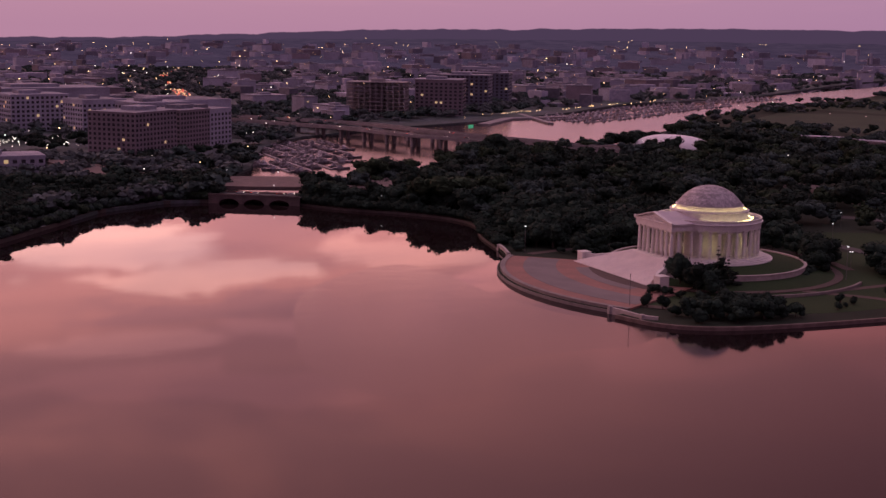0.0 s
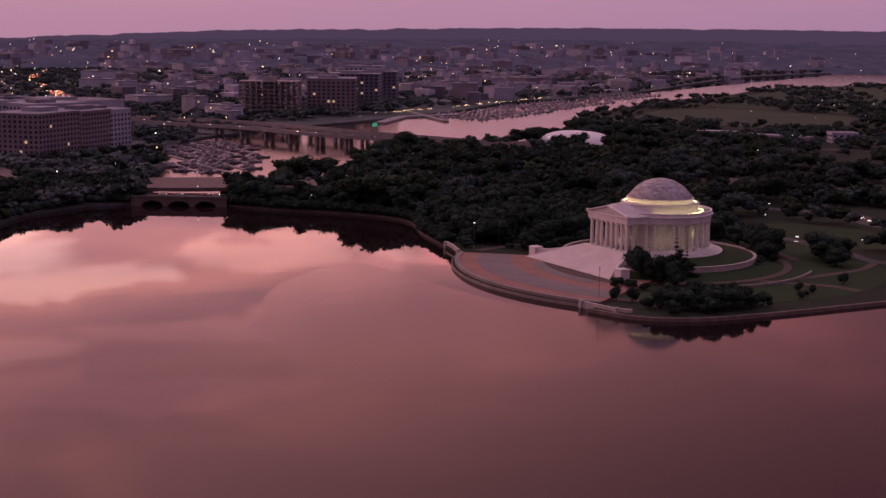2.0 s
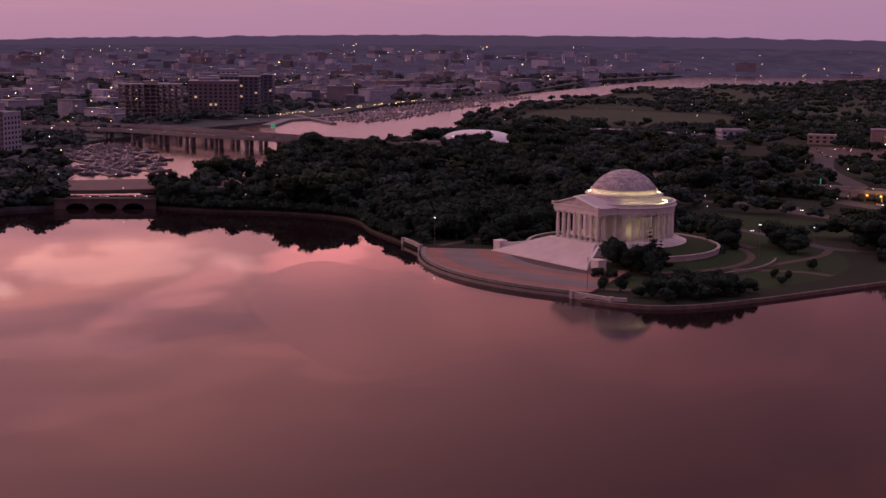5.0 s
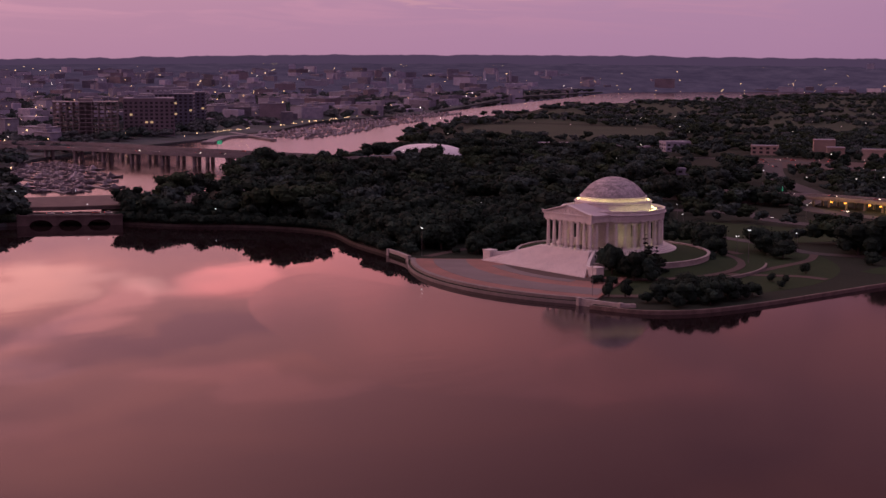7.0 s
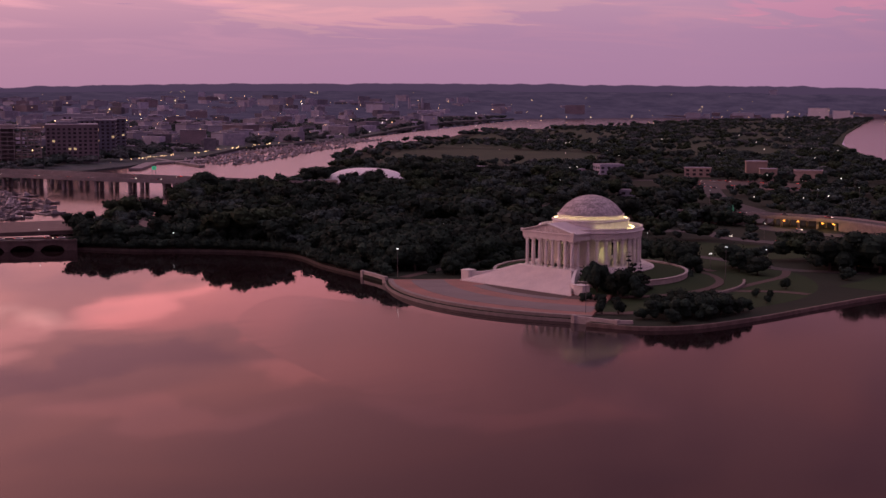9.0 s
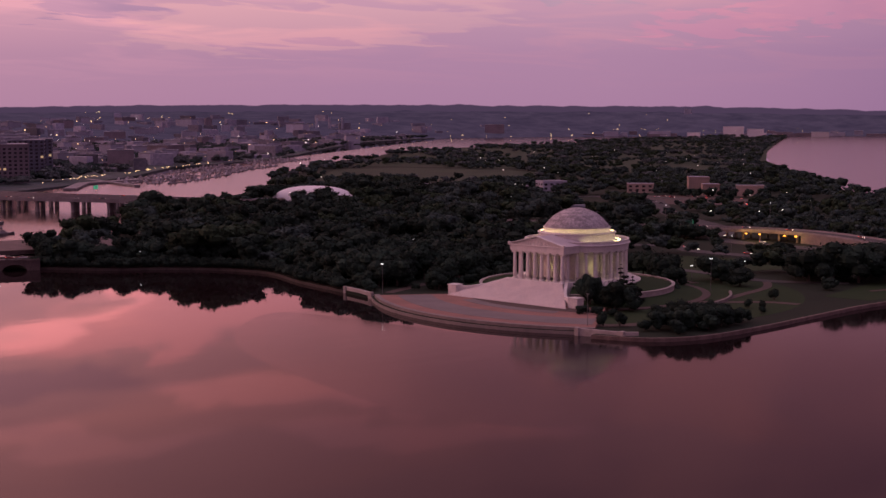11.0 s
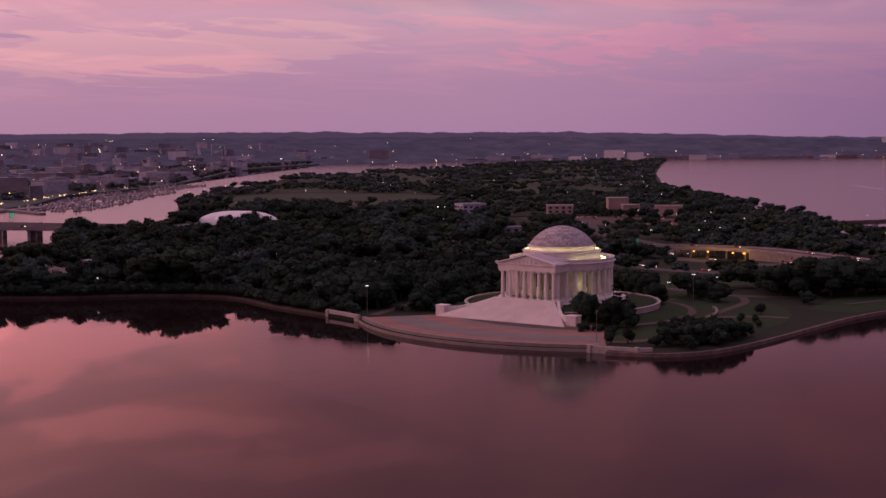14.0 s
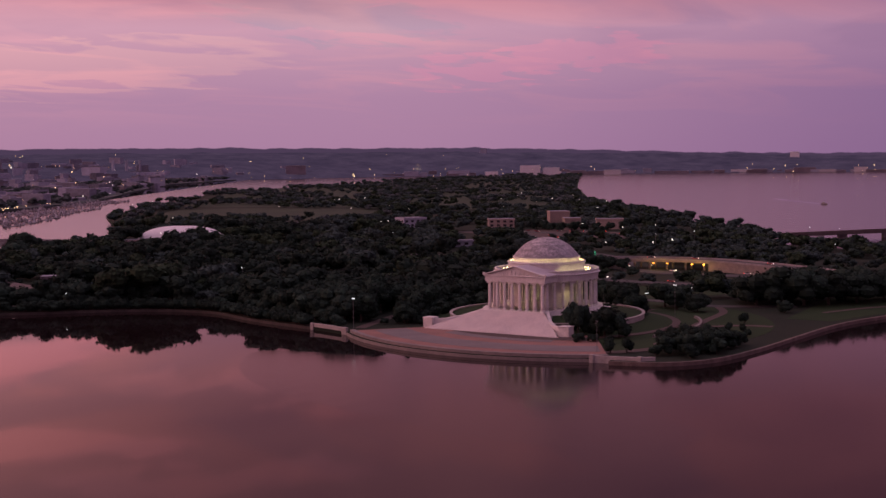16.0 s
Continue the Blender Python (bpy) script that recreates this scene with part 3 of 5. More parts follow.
    part("ring_roof", revolve([(15.5, top + 3.2), (23.1, top + 3.2), (23.1, top + 3.34), (17.0, top + 3.6), (15.5, top + 3.6)], n=96), ROOF, ob, "flat grey roof inside the parapet")
    part("ring_soffit", revolve([(16.0, top - 0.05), (21.2, top - 0.05), (21.2, top + 0.1), (16.0, top + 0.1), (16.0, top - 0.05)], n=96), MARBLE, ob)
    z = top + 3.4
    part("lower_drum", revolve([(0, z), (17.9, z), (17.9, z + 0.5), (17.4, z + 0.6), (17.4, z + 3.3), (17.7, z + 3.45), (17.9, z + 3.7), (17.9, z + 4.0), (17.1, z + 4.05), (17.1, z + 4.5), (16.9, z + 4.5), (16.9, z + 4.0), (0, z + 4.0)], n=120), MARBLE, ob)
    part("upper_drum", revolve([(0, z + 4.0), (15.1, z + 4.0), (15.1, z + 5.7), (15.4, z + 5.85), (15.4, z + 6.15), (14.6, z + 6.2), (0, z + 6.2)], n=120), MARBLE, ob)
    # dome of ringed courses of stone
    zb, rb, hd = z + 6.15, 14.5, 8.5
    R = (rb * rb + hd * hd) / (2 * hd)
    tmax = math.asin(rb / R)
    courses, made = 12, {}
    for c in range(courses):
        t0, t1 = tmax * (1 - c / courses), tmax * (1 - (c + 1) / courses)
        r0, r1 = R * math.sin(t0), R * math.sin(t1)
        h0, h1 = zb + hd - R + R * math.cos(t0), zb + hd - R + R * math.cos(t1)
        n = max(4, round(2 * math.pi * r0 / 4.2))
        gap = 0.012
        th = 0.25 if c else 0.45
        verts = []
        for (r, h, dr) in ((r0, h0 + gap, th), (r1, h1 - gap, th), (r0, h0 + gap, 0), (r1, h1 - gap, 0)):
            for s in range(4):
                a = math.pi / n * (2 * s / 3 - 1) * 0.985
                nx = (r + dr * 0.7 * (r / max(rb, .1))) 
                verts.append((nx * math.cos(a), nx * math.sin(a), h + dr * 0.5))
        faces = []
        for s in range(3):
            faces.append((s, s + 1, s + 5, s + 4))
            faces.append((s, s + 8, s + 9, s + 1))
            faces.append((s + 4, s + 5, s + 13, s + 12))
        faces += [(0, 4, 12, 8), (3, 11, 15, 7)]
        me = raw("dome_stone", verts, faces)
        me.materials.append(DOME)
        for k in range(n):
            o = part("dome_stone", me, None, ob)
            o.matrix_basis = pose(0, 0, 0, 0, 0, 360 * (k + 0.5 * (c % 2)) / n)
    prof = [(R * math.sin(tmax * k / 24), zb + hd - R + R * math.cos(tmax * k / 24)) for k in range(24, -1, -1)]
    bm = revolve(prof, n=96)
    for f in bm.faces:
        f.smooth = True
    part("dome_shell", bm, DOME, ob, "weathered grey-pink marble dome")
    # portico entablature, pediment and roof
    w, yf, yb = 15.0, -29.4, -16.0
    bm = bmesh.new()
    for z0, z1, out in ((top, top + 0.7, 0.0), (top + 0.7, top + 1.3, 0.12), (top + 1.3, top + 2.3, 0.05), (top + 2.3, top + 2.6, 0.4), (top + 2.6, top + 2.95, 0.8)):
        box(bm, 0, (yf + yb) / 2, z0, z1, 2 * (w + out), (yb - yf) + 2 * out)
    part("portico_entablature", bm, MARBLE, ob)
    zp, hp = top + 2.95, 3.9

    def gable(x_half, y0, y1, z0, h):
        v = [(-x_half, y0, z0), (x_half, y0, z0), (0, y0, z0 + h), (-x_half, y1, z0), (x_half, y1, z0), (0, y1, z0 + h)]
        me = raw("tmp", v, [(0, 1, 2), (3, 5, 4), (0, 3, 4, 1), (1, 4, 5, 2), (0, 2, 5, 3)])
        b = bmesh.new()
        b.from_mesh(me)
        bpy.data.meshes.remove(me)
        bmesh.ops.recalc_face_normals(b, faces=b.faces)
        return b
    part("tympanum", gable(14.6, yf + 0.5, yf + 1.5, zp, hp - 0.4), MARBLE, ob)
    for s in (-1, 1):
        L = math.hypot(w + 0.9, hp)
        bm = bmesh.new()
        box(bm, 0, 0, -0.45, 0.0, L, 1.6, bevel=0.06)
        o = part("raking_cornice", bm, MARBLE, ob)
        o.matrix_basis = pose(s * (w + 0.9) / 2, yf + 0.1, zp + hp / 2 + 0.35, 0, s * math.degrees(math.atan2(hp, w + 0.9)), 0)
        bm = bmesh.new()
        box(bm, 0, 0, -0.25, 0.0, L, 15.5)
        o = part("roof_slope", bm, material_roof, ob, "pale standing-seam portico roof")
        o.matrix_basis = pose(s * (w + 0.9) / 2, yf + 7.9, zp + hp / 2 + 0.2, 0, s * math.degrees(math.atan2(hp, w + 0.9)), 0)
        bm = bmesh.new()
        box(bm, s * (w + 0.5), yf - 0.2, zp, zp + 1.0, 1.0, 1.0, bevel=0.12)
        part("acroterion_block", bm, MARBLE, ob)
    part("roof_core", gable(14.4, yf + 1.4, -13.5, zp - 0.1, hp - 0.3), MARBLE, ob)
    # carved group in the gable, as plain worn blocks
    for k in range(7):
        x = -6 + 2 * k
        h = 2.5 - abs(x) * 0.24
        bm = bmesh.new()
        box(bm, x, yf + 0.4, zp, zp + h, 0.9, 0.5, bevel=0.2)
        part("gable_relief", bm, MARBLE, ob)
    return ob


material_roof = material("pale_metal_roof", (0.50, 0.44, 0.47), 0.5, (0.40, 0.36, 0.40), 0.2, 1.5, 0.5, 0.1)
memorial()

STRIP = glowing("warm_strip", (1.0, 0.80, 0.34), 4.5)
# floodlights on the roof, at the foot of each drum, and the lit hall
for k in range(28):
    a = radians(360 * k / 28 + 4)
    if abs(math.degrees(a) % 360 - 270) < 38:
        continue
    bm = bmesh.new()
    box(bm, 0, 0, 0, 0.35, 0.4, 0.7, bevel=0.04)
    fl = tagged(part("floodlight", bm, STEEL), "small floodlight on the rotunda roof", "floodlight", "floodlights on the roof")
    fl.matrix_basis = pose(20.2 * math.cos(a), 20.2 * math.sin(a), 25.46, 0, 0, math.degrees(a))
    bm = bmesh.new()
    box(bm, -0.25, 0, 0.1, 0.42, 0.08, 0.6)
    part("lens", bm, FLOOD, fl, "glowing warm lens")


for nm, r, z, lab in (("drum_strip_light", 19.2, 25.62, "warm strip light on the roof at the foot of the drum"), ("dome_strip_light", 16.4, 29.42, "warm strip light hidden behind the drum parapet")):
    bm = revolve([(r - 0.14, z), (r + 0.14, z), (r + 0.14, z + 0.2), (r - 0.14, z + 0.2), (r - 0.14, z)], n=72)
    tagged(part(nm, bm, STRIP), lab, "strip light")
for k in range(6):
    a = radians(60 * k + 30)
    la = new("colonnade_lamp", bpy.data.lights.new("colonnade_lamp", "POINT"))
    la.data.energy, la.data.color, la.data.shadow_soft_size = 130, (1.0, 0.86, 0.30), 0.6
    la.location = (18.8 * math.cos(a), 18.8 * math.sin(a), 14.5)
hall = new("hall_lamp", bpy.data.lights.new("hall_lamp", "POINT"))
hall.data.energy, hall.data.color, hall.data.shadow_soft_size = 500, (1.0, 0.9, 0.45), 1.0
hall.location = (0, 0, 19)
# statue on its pedestal inside, a plain shape
bm = revolve([(0, 0), (1.6, 0), (1.6, 1.8), (1.3, 1.9), (0.9, 2.2), (1.0, 4.5), (0.75, 6.4), (0.3, 6.7), (0.45, 7.3), (0.3, 7.8), (0, 7.9)], n=16)
o = tagged(part("statue", bm, STEEL), "dark bronze standing statue on a pedestal", "statue")
o.matrix_basis = pose(0, 0, FLOOR)

# ---------------------------------------------------------------- memorial grounds
def ground_patch(name, outline, z, mat, label, cat):
    return tagged(part(name, slab(outline, 0.6, z), mat), label, cat, kind="structure")


ground_patch("lawn_memorial", [(ARC[0] + 98 * math.cos(radians(a)) - 12, ARC[1] - 8 + 98 * math.sin(radians(a))) for a in range(-58, 100, 6)] + [(-30, 88), (-45, 30), (30, -30), (60, -70)], 1.44, GRASS, "dim green lawn round the memorial", "lawn")
ground_patch("lawn_road", [(-78, 128), (-66, 154), (-14, 173), (30, 150), (14, 108), (-23, 100), (-55, 108)], 1.46, GRASS, "mown lawn inside the road loop", "lawn")
ground_patch("lawn_shore", [(92, 60), (113, 60), (124, 96), (140, 140), (150, 170), (105, 185), (85, 150)], 1.45, GRASS, "mown lawn along the shore", "lawn")
tagged(part("pavement_ring_path", revolve([(56.8, 0.5), (56.8, 1.92), (60.5, 1.72), (60.5, 0.5)], -62, 118, 60), TAN), "pale curving footpath", "path", kind="structure")
tagged(part("garden_wall", revolve([(69, 0.5), (69, 2.6), (70.0, 2.6), (70.0, 0.5)], -22, 38, 40), COPING), "low curved stone garden wall", "wall", kind="structure")
for nm, pts, w in (("pavement_entry_path", [(64, -74), (72, -66), (78, -52), (74, -40)], 6.0),
                   ("pavement_shore_path", [(100, 90), (112, 118), (128, 140), (160, 190)], 3.0),
                   ("pavement_cross_path", [(60, 8), (72, 18), (84, 28), (96, 30)], 5.0),
                   ("pavement_link_path", [(46, 92), (58, 70), (62, 40), (66, 10)], 4.0),
                   ("pavement_side_path", [(-62, -60), (-70, -30), (-76, 6), (-60, 40), (-40, 62), (-5, 68), (25, 62)], 5.0)):
    tagged(part(nm, ribbon(spline(pts, 5), w, 0.6, 1.52), TAN), "pale footpath across the lawn", "path", kind="structure")

# roads behind the memorial
for nm, pts, w, z in (("road_loop", [(-140, 170), (-83, 205), (-52, 188), (0, 190), (48, 203), (94, 226), (170, 270)], 13, 1.6),
                      ("road_inner", [(-120, 60), (-80, 92), (-37, 104), (14, 100), (46, 92), (80, 110)], 8, 1.56),
                      ("road_parkway", [(-330, 560), (-220, 420), (-120, 330), (-83, 262), (-24, 246), (40, 262), (130, 300), (240, 360)], 16, 1.7),
                      ("road_ramp", [(-480, 480), (-400, 560), (-340, 585), (-250, 560), (-170, 520)], 14, 1.6)):
    tagged(part(nm, ribbon(spline(pts, 6), w, 0.8, z), ASPHALT), "grey asphalt park road", "road", kind="structure")


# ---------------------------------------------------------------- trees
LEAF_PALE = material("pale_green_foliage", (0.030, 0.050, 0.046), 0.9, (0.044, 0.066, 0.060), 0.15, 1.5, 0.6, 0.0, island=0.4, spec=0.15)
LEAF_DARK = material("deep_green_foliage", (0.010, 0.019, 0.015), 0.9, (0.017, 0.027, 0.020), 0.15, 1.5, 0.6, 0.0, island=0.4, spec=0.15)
# foliage paled to carry distance haze, for far park and city trees
LEAF_HAZE = material("haze_paled_foliage", (0.066, 0.084, 0.086), 0.9, (0.095, 0.112, 0.112), 0.05, 0.8, 0.6, 0.0, island=0.3, spec=0.15)
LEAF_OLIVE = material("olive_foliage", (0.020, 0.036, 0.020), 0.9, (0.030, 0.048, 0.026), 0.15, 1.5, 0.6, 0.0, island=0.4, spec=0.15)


def leaf_cloud(rng, lobes, count, size):
    """Many small leaf clumps on the outside of several lobes, as verts and faces."""
    verts, faces = [], []
    w = np.array([l[3] * l[3] for l in lobes])
    pick = rng.choice(len(lobes), count, p=w / w.sum())
    for k in pick:
        cx, cy, cz, r, sq = lobes[k]
        v = rng.normal(size=3)
        v /= np.linalg.norm(v)
        if v[2] < -0.45:
            v[2] *= -0.6
        d = r * (0.80 + 0.32 * rng.random())
        c = np.array((cx, cy, cz)) + v * d * np.array((1, 1, sq))
        nrm = v + rng.normal(size=3) * 0.45
        nrm /= np.linalg.norm(nrm)
        u = np.cross(nrm, rng.normal(size=3))
        u /= np.linalg.norm(u)
        t = np.cross(nrm, u)
        s = size * (0.6 + 0.8 * rng.random())
        b = len(verts)
        verts += [c + u * s, c + t * s * 0.8 + nrm * s * 0.25, c - u * s, c - t * s * 0.8 + nrm * s * 0.1]
        faces += [(b, b + 1, b + 2), (b, b + 2, b + 3)]
    return verts, faces


def core(rng, lobes, shrink=0.86, U=4, W=7):
    verts, faces = [], []
    for cx, cy, cz, r, sq in lobes:
        b = len(verts)
        for i in range(U):
            for j in range(W):
                th, ph = math.pi * (i + 0.5) / U, 2 * math.pi * j / W
                q = r * shrink * (0.85 + 0.25 * rng.random())
                verts.append((cx + q * math.sin(th) * math.cos(ph), cy + q * math.sin(th) * math.sin(ph), cz + q * sq * math.cos(th)))
        for i in range(U - 1):
            for j in range(W):
                k = (j + 1) % W
                faces.append((b + i * W + j, b + i * W + k, b + i * W + W + k, b + i * W + W + j))
        faces.append(tuple(b + j for j in range(W - 1, -1, -1)))
        faces.append(tuple(b + (U - 1) * W + j for j in range(W)))
    return verts, faces


def crown_arrays(seed, kind, count, size):
    """Crown of height about 1 on a unit tree, verts and faces."""
    rng = np.random.default_rng(seed)
    lobes = []
    if kind == "conifer":
        for k in range(9):
            s = k / 8
            r = 0.25 * (1 - s) + 0.035
            for j in range(3 if k < 6 else 1):
                a = rng.random() * 6.28
                q = r * 0.75 if k < 6 else 0
                lobes.append((q * math.cos(a), q * math.sin(a), 0.14 + 0.82 * s, r * 0.62, 0.45))
    elif kind == "bush":
        for k in range(6):
            a, q = rng.random() * 6.28, 0.35 * rng.random()
            lobes.append((q * math.cos(a), q * math.sin(a), 0.4 + 0.25 * rng.random(), 0.32 + 0.12 * rng.random(), 0.9))
    elif kind == "full":
        lobes.append((0, 0, 0.5, 0.34, 1.0))
        for k in range(11):
            a, q = 2.4 * k + rng.random(), 0.2 + 0.2 * rng.random()
            lobes.append((q * math.cos(a), q * math.sin(a), 0.22 + 0.5 * rng.random(), 0.17 + 0.1 * rng.random(), 0.9))
    elif kind == "far":
        lobes.append((0, 0, 0.55, 0.33, 0.95))
        for k in range(5):
            a, q = 1.3 * k + rng.random(), 0.2 + 0.16 * rng.random()
            lobes.append((q * math.cos(a), q * math.sin(a), 0.35 + 0.38 * rng.random(), 0.17 + 0.08 * rng.random(), 0.85))
    else:
        lobes.append((0, 0, 0.62, 0.27, 0.95))
        for k in range(9):
            a, q = 2.4 * k + rng.random(), 0.16 + 0.17 * rng.random()
            lobes.append((q * math.cos(a), q * math.sin(a), 0.42 + 0.38 * rng.random(), 0.13 + 0.09 * rng.random(), 0.85))
    v1, f1 = core(rng, lobes, 0.92, 3, 5) if kind == "far" else core(rng, lobes)
    v2, f2 = leaf_cloud(rng, lobes, count, size)
    b = len(v1)
    return np.array([*map(tuple, v1), *map(tuple, v2)], dtype=float), f1 + [tuple(i + b for i in f) for f in f2]


def trunk_mesh(seed, kind):
    rng = random.Random(seed)
    bm = bmesh.new()

    def limb(a, b, r0, r1):
        a, b = Vector(a), Vector(b)
        m = Matrix.Translation((a + b) / 2) @ (b - a).to_track_quat("Z", "Y").to_matrix().to_4x4()
        bmesh.ops.create_cone(bm, cap_ends=True, segments=7, radius1=r0, radius2=r1, depth=(b - a).length, matrix=m)
    if kind == "conifer":
        limb((0, 0, -0.02), (0, 0, 0.9), 0.022, 0.004)
    elif kind == "bush":
        for k in range(4):
            a = k * 1.57
            limb((0, 0, -0.02), (0.25 * math.cos(a), 0.25 * math.sin(a), 0.5), 0.03, 0.01)
    else:
        limb((0, 0, -0.02), (0.01, 0, 0.36), 0.032, 0.022)
        for k in range(5):
            a = k * 1.26 + rng.random()
            limb((0, 0, 0.26 + 0.03 * k), (0.22 * math.cos(a), 0.22 * math.sin(a), 0.55 + 0.1 * rng.random()), 0.016, 0.006)
    me = bpy.data.meshes.new("trunk")
    bm.to_mesh(me)
    bm.free()
    me.materials.append(BARK)
    return me


KINDS = {}
for kind, n, count, size in (("broad", 6, 700, 0.036), ("full", 5, 800, 0.034), ("conifer", 2, 520, 0.03), ("bush", 2, 300, 0.075)):
    for k in range(n):
        v, f = crown_arrays(100 + k + len(kind), kind, count, size)
        me = raw("crown", v, f)
        me.materials.append(NEEDLE if kind == "conifer" else LEAF)
        KINDS.setdefault(kind, []).append((trunk_mesh(k, kind), me))
NAMES = {"full": ("leafy_tree", "dark low-branched leafy tree in full summer crown", "tree"), "broad": ("deciduous_tree", "dark leafy deciduous tree in full summer crown", "tree"), "conifer": ("conifer_tree", "dark evergreen conifer beside the memorial", "tree"),
         "bush": ("shrub", "rounded dark evergreen shrub on the lawn", "shrub")}
rt = random.Random(5)


def tree(kind, x, y, h, spread=1.0, ground=1.4, variant=None):
    trunk, crown = KINDS[kind][rt.randrange(len(KINDS[kind])) if variant is None else variant]
    nm, label, cat = NAMES[kind]
    ob = thing(nm, x, y, ground, rt.uniform(0, 360), label, cat)
    ob.scale = (h * spread, h * spread, h)
    part("trunk", trunk, None, ob)
    part("crown", crown, None, ob)
    return ob


# planting that can be told apart round the memorial
for x, y, h, s in ((35, -37, 16.5, 0.72), (47, -36, 13.5, 1.0), (52, -33, 12, 0.95), (43, -33, 14, 0.8), (45, -56, 5, 1.2), (50, -53, 4.5, 1.2)):
    tree("full", x, y, h, s, 1.6)
for x, y, h in ((39, -21, 18), (44, -19, 14)):
    tree("conifer", x, y, h, 1.15, 1.6)
for x, y, h, s in ((67.5, -73, 6.2, 0.75), (72.5, -69, 6.2, 0.75), (56, -50, 3.4, 1.2), (31, 33, 4.5, 1.3), (27, 38, 4.5, 1.2), (36, 28, 3.5, 1.3)):
    tree("bush", x, y, h, s)
for x, y, h in ((88, -66, 8), (95, -62, 9), (99, -52, 10), (101, -42, 9), (92, -54, 10), (88, -44, 9), (96, -34, 8), (102, -28, 6), (99, -70, 6), (84, -58, 8), (92, -30, 7), (83, -48, 8),
                (104, -56, 7), (97, -46, 9), (90, -36, 8), (104, -36, 6), (86, -72, 5)):
    tree("full", x, y, h * 1.12, 1.05)
for x, y, h in ((97, -4, 3.5), (90, 10, 3.5), (85, 7, 4), (81, 36, 5), (94, 2, 2.5)):
    tree("bush", x, y, h, 0.9)
for x, y, h, s in ((24, 79, 15, 1.3), (30, 84, 12, 1.2), (46, 67, 11, 1.2), (16, 50, 17, 0.95), (10, 57, 17, 1.0), (24, 44, 12, 1.0), (2, 62, 15, 1.0), (-8, 66, 15, 1.0), (34, 70, 11, 1.1), (-20, 66, 14, 1.1), (-34, 62, 14, 1.1), (46, 150, 8, 0.9)):
    tree("full", x, y, h, s)
for x, y, h, s in ((62, 104, 16, 1.2), (72, 110, 19, 1.2), (82, 116, 18, 1.2), (66, 118, 16, 1.2), (92, 124, 16, 1.2), (102, 138, 16, 1.2), (114, 152, 15, 1.2), (78, 128, 18, 1.2), (54, 114, 13, 1.2), (50, 128, 12, 1.2),
                   (94, 146, 16, 1.2), (60, 130, 12, 1.2), (74, 146, 14, 1.2), (108, 166, 15, 1.2), (126, 168, 13, 1.2), (90, 166, 15, 1.2), (140, 186, 14, 1.2), (122, 190, 14, 1.2), (158, 212, 14, 1.2), (84, 82, 6, 1.1), (70, 170, 15, 1.2), (56, 160, 13, 1.2), (150, 170, 14, 1.1)):
    if not near_line(x, y, [(48, 240), (95, 210), (150, 208), (230, 245)], 15):
        tree("full", x, y, h * 1.22, s)

VERGE = [(-118, 190), (-95, 262), (-20, 290), (60, 290), (140, 290), (112, 222), (48, 196), (0, 184)]
for x, y, h in ((-46, -34, 5), (-50, -26, 6), (-52, -16, 7), (-52, -4, 8), (-56, -38, 4), (-60, -44, 3.5), (-50, 8, 10), (-48, 22, 12), (-44, 36, 13), (-38, 48, 13), (-60, 0, 9), (-58, 16, 12)):
    tree("full", x, y, h, 1.2)
CLEAR = [((x, y), (x + 42, y - 72)) for x, y in ((-520, 545), (-575, 520), (-290, 400), (-490, 610), (-545, 272), (-330, 8))]
MOWN = [(-78, 128), (-66, 154), (-14, 173), (30, 150), (14, 108), (-23, 100), (-55, 108)]
FIELD = [(-785, 560), (-880, 640), (-1030, 810), (-1000, 909), (-854, 949), (-761, 928), (-661, 803), (-615, 700), (-700, 672), (-760, 640)]
FIELD2 = [(-560, 1000), (-700, 1060), (-760, 1240), (-620, 1200)]
CARPARK = [(-400, 560), (-345, 640), (-240, 612), (-222, 548), (-300, 505)]
ROADS = [([(-140, 170), (-83, 205), (-52, 188), (0, 190), (48, 203), (94, 226), (170, 270)], 14),
         ([(-330, 560), (-220, 420), (-120, 330), (-83, 262), (-24, 246), (40, 262), (130, 300), (240, 360)], 19),
         ([(-120, 60), (-80, 92), (-37, 104), (14, 100), (46, 92), (80, 110)], 8),
         ([(-230, 222), (-150, 246), (-97, 267), (-66, 279), (-28, 279), (8, 264), (48, 240), (95, 210), (150, 208), (230, 245)], 15),
         ([(-560, 150), (-480, 230), (-330, 330), (-180, 330)], 12),
         ([(-62, -60), (-70, -30), (-76, 6), (-60, 40), (-40, 62)], 7)]


def open_ground(x, y):
    if math.hypot(x, y) < 62 and y > -60 or math.hypot(x - ARC[0], y - ARC[1]) < 116 and y < -40 and x > -64 or x > 40 and y < 175 or x > -10 and -70 < y < 108:
        return True
    if inside(x, y, MOWN) or inside(x, y, VERGE) or inside(x, y, FIELD) or inside(x, y, FIELD2) or inside(x, y, CARPARK):
        return True
    if math.hypot((x + 520) / 1.3, y - 325) < 38 or near_line(x, y, [(-540, 326), (-478, 225)], 40) or near_line(x, y, [tuple(p) for p in WEST_SHORE], 6.5):
        return True
    return any(near_line(x, y, p, w) for p, w in ROADS) or any(near_line(x, y, p, 13) for p in CLEAR) or near_line(x, y, [(-326, 6), (-278, -70)], 20)


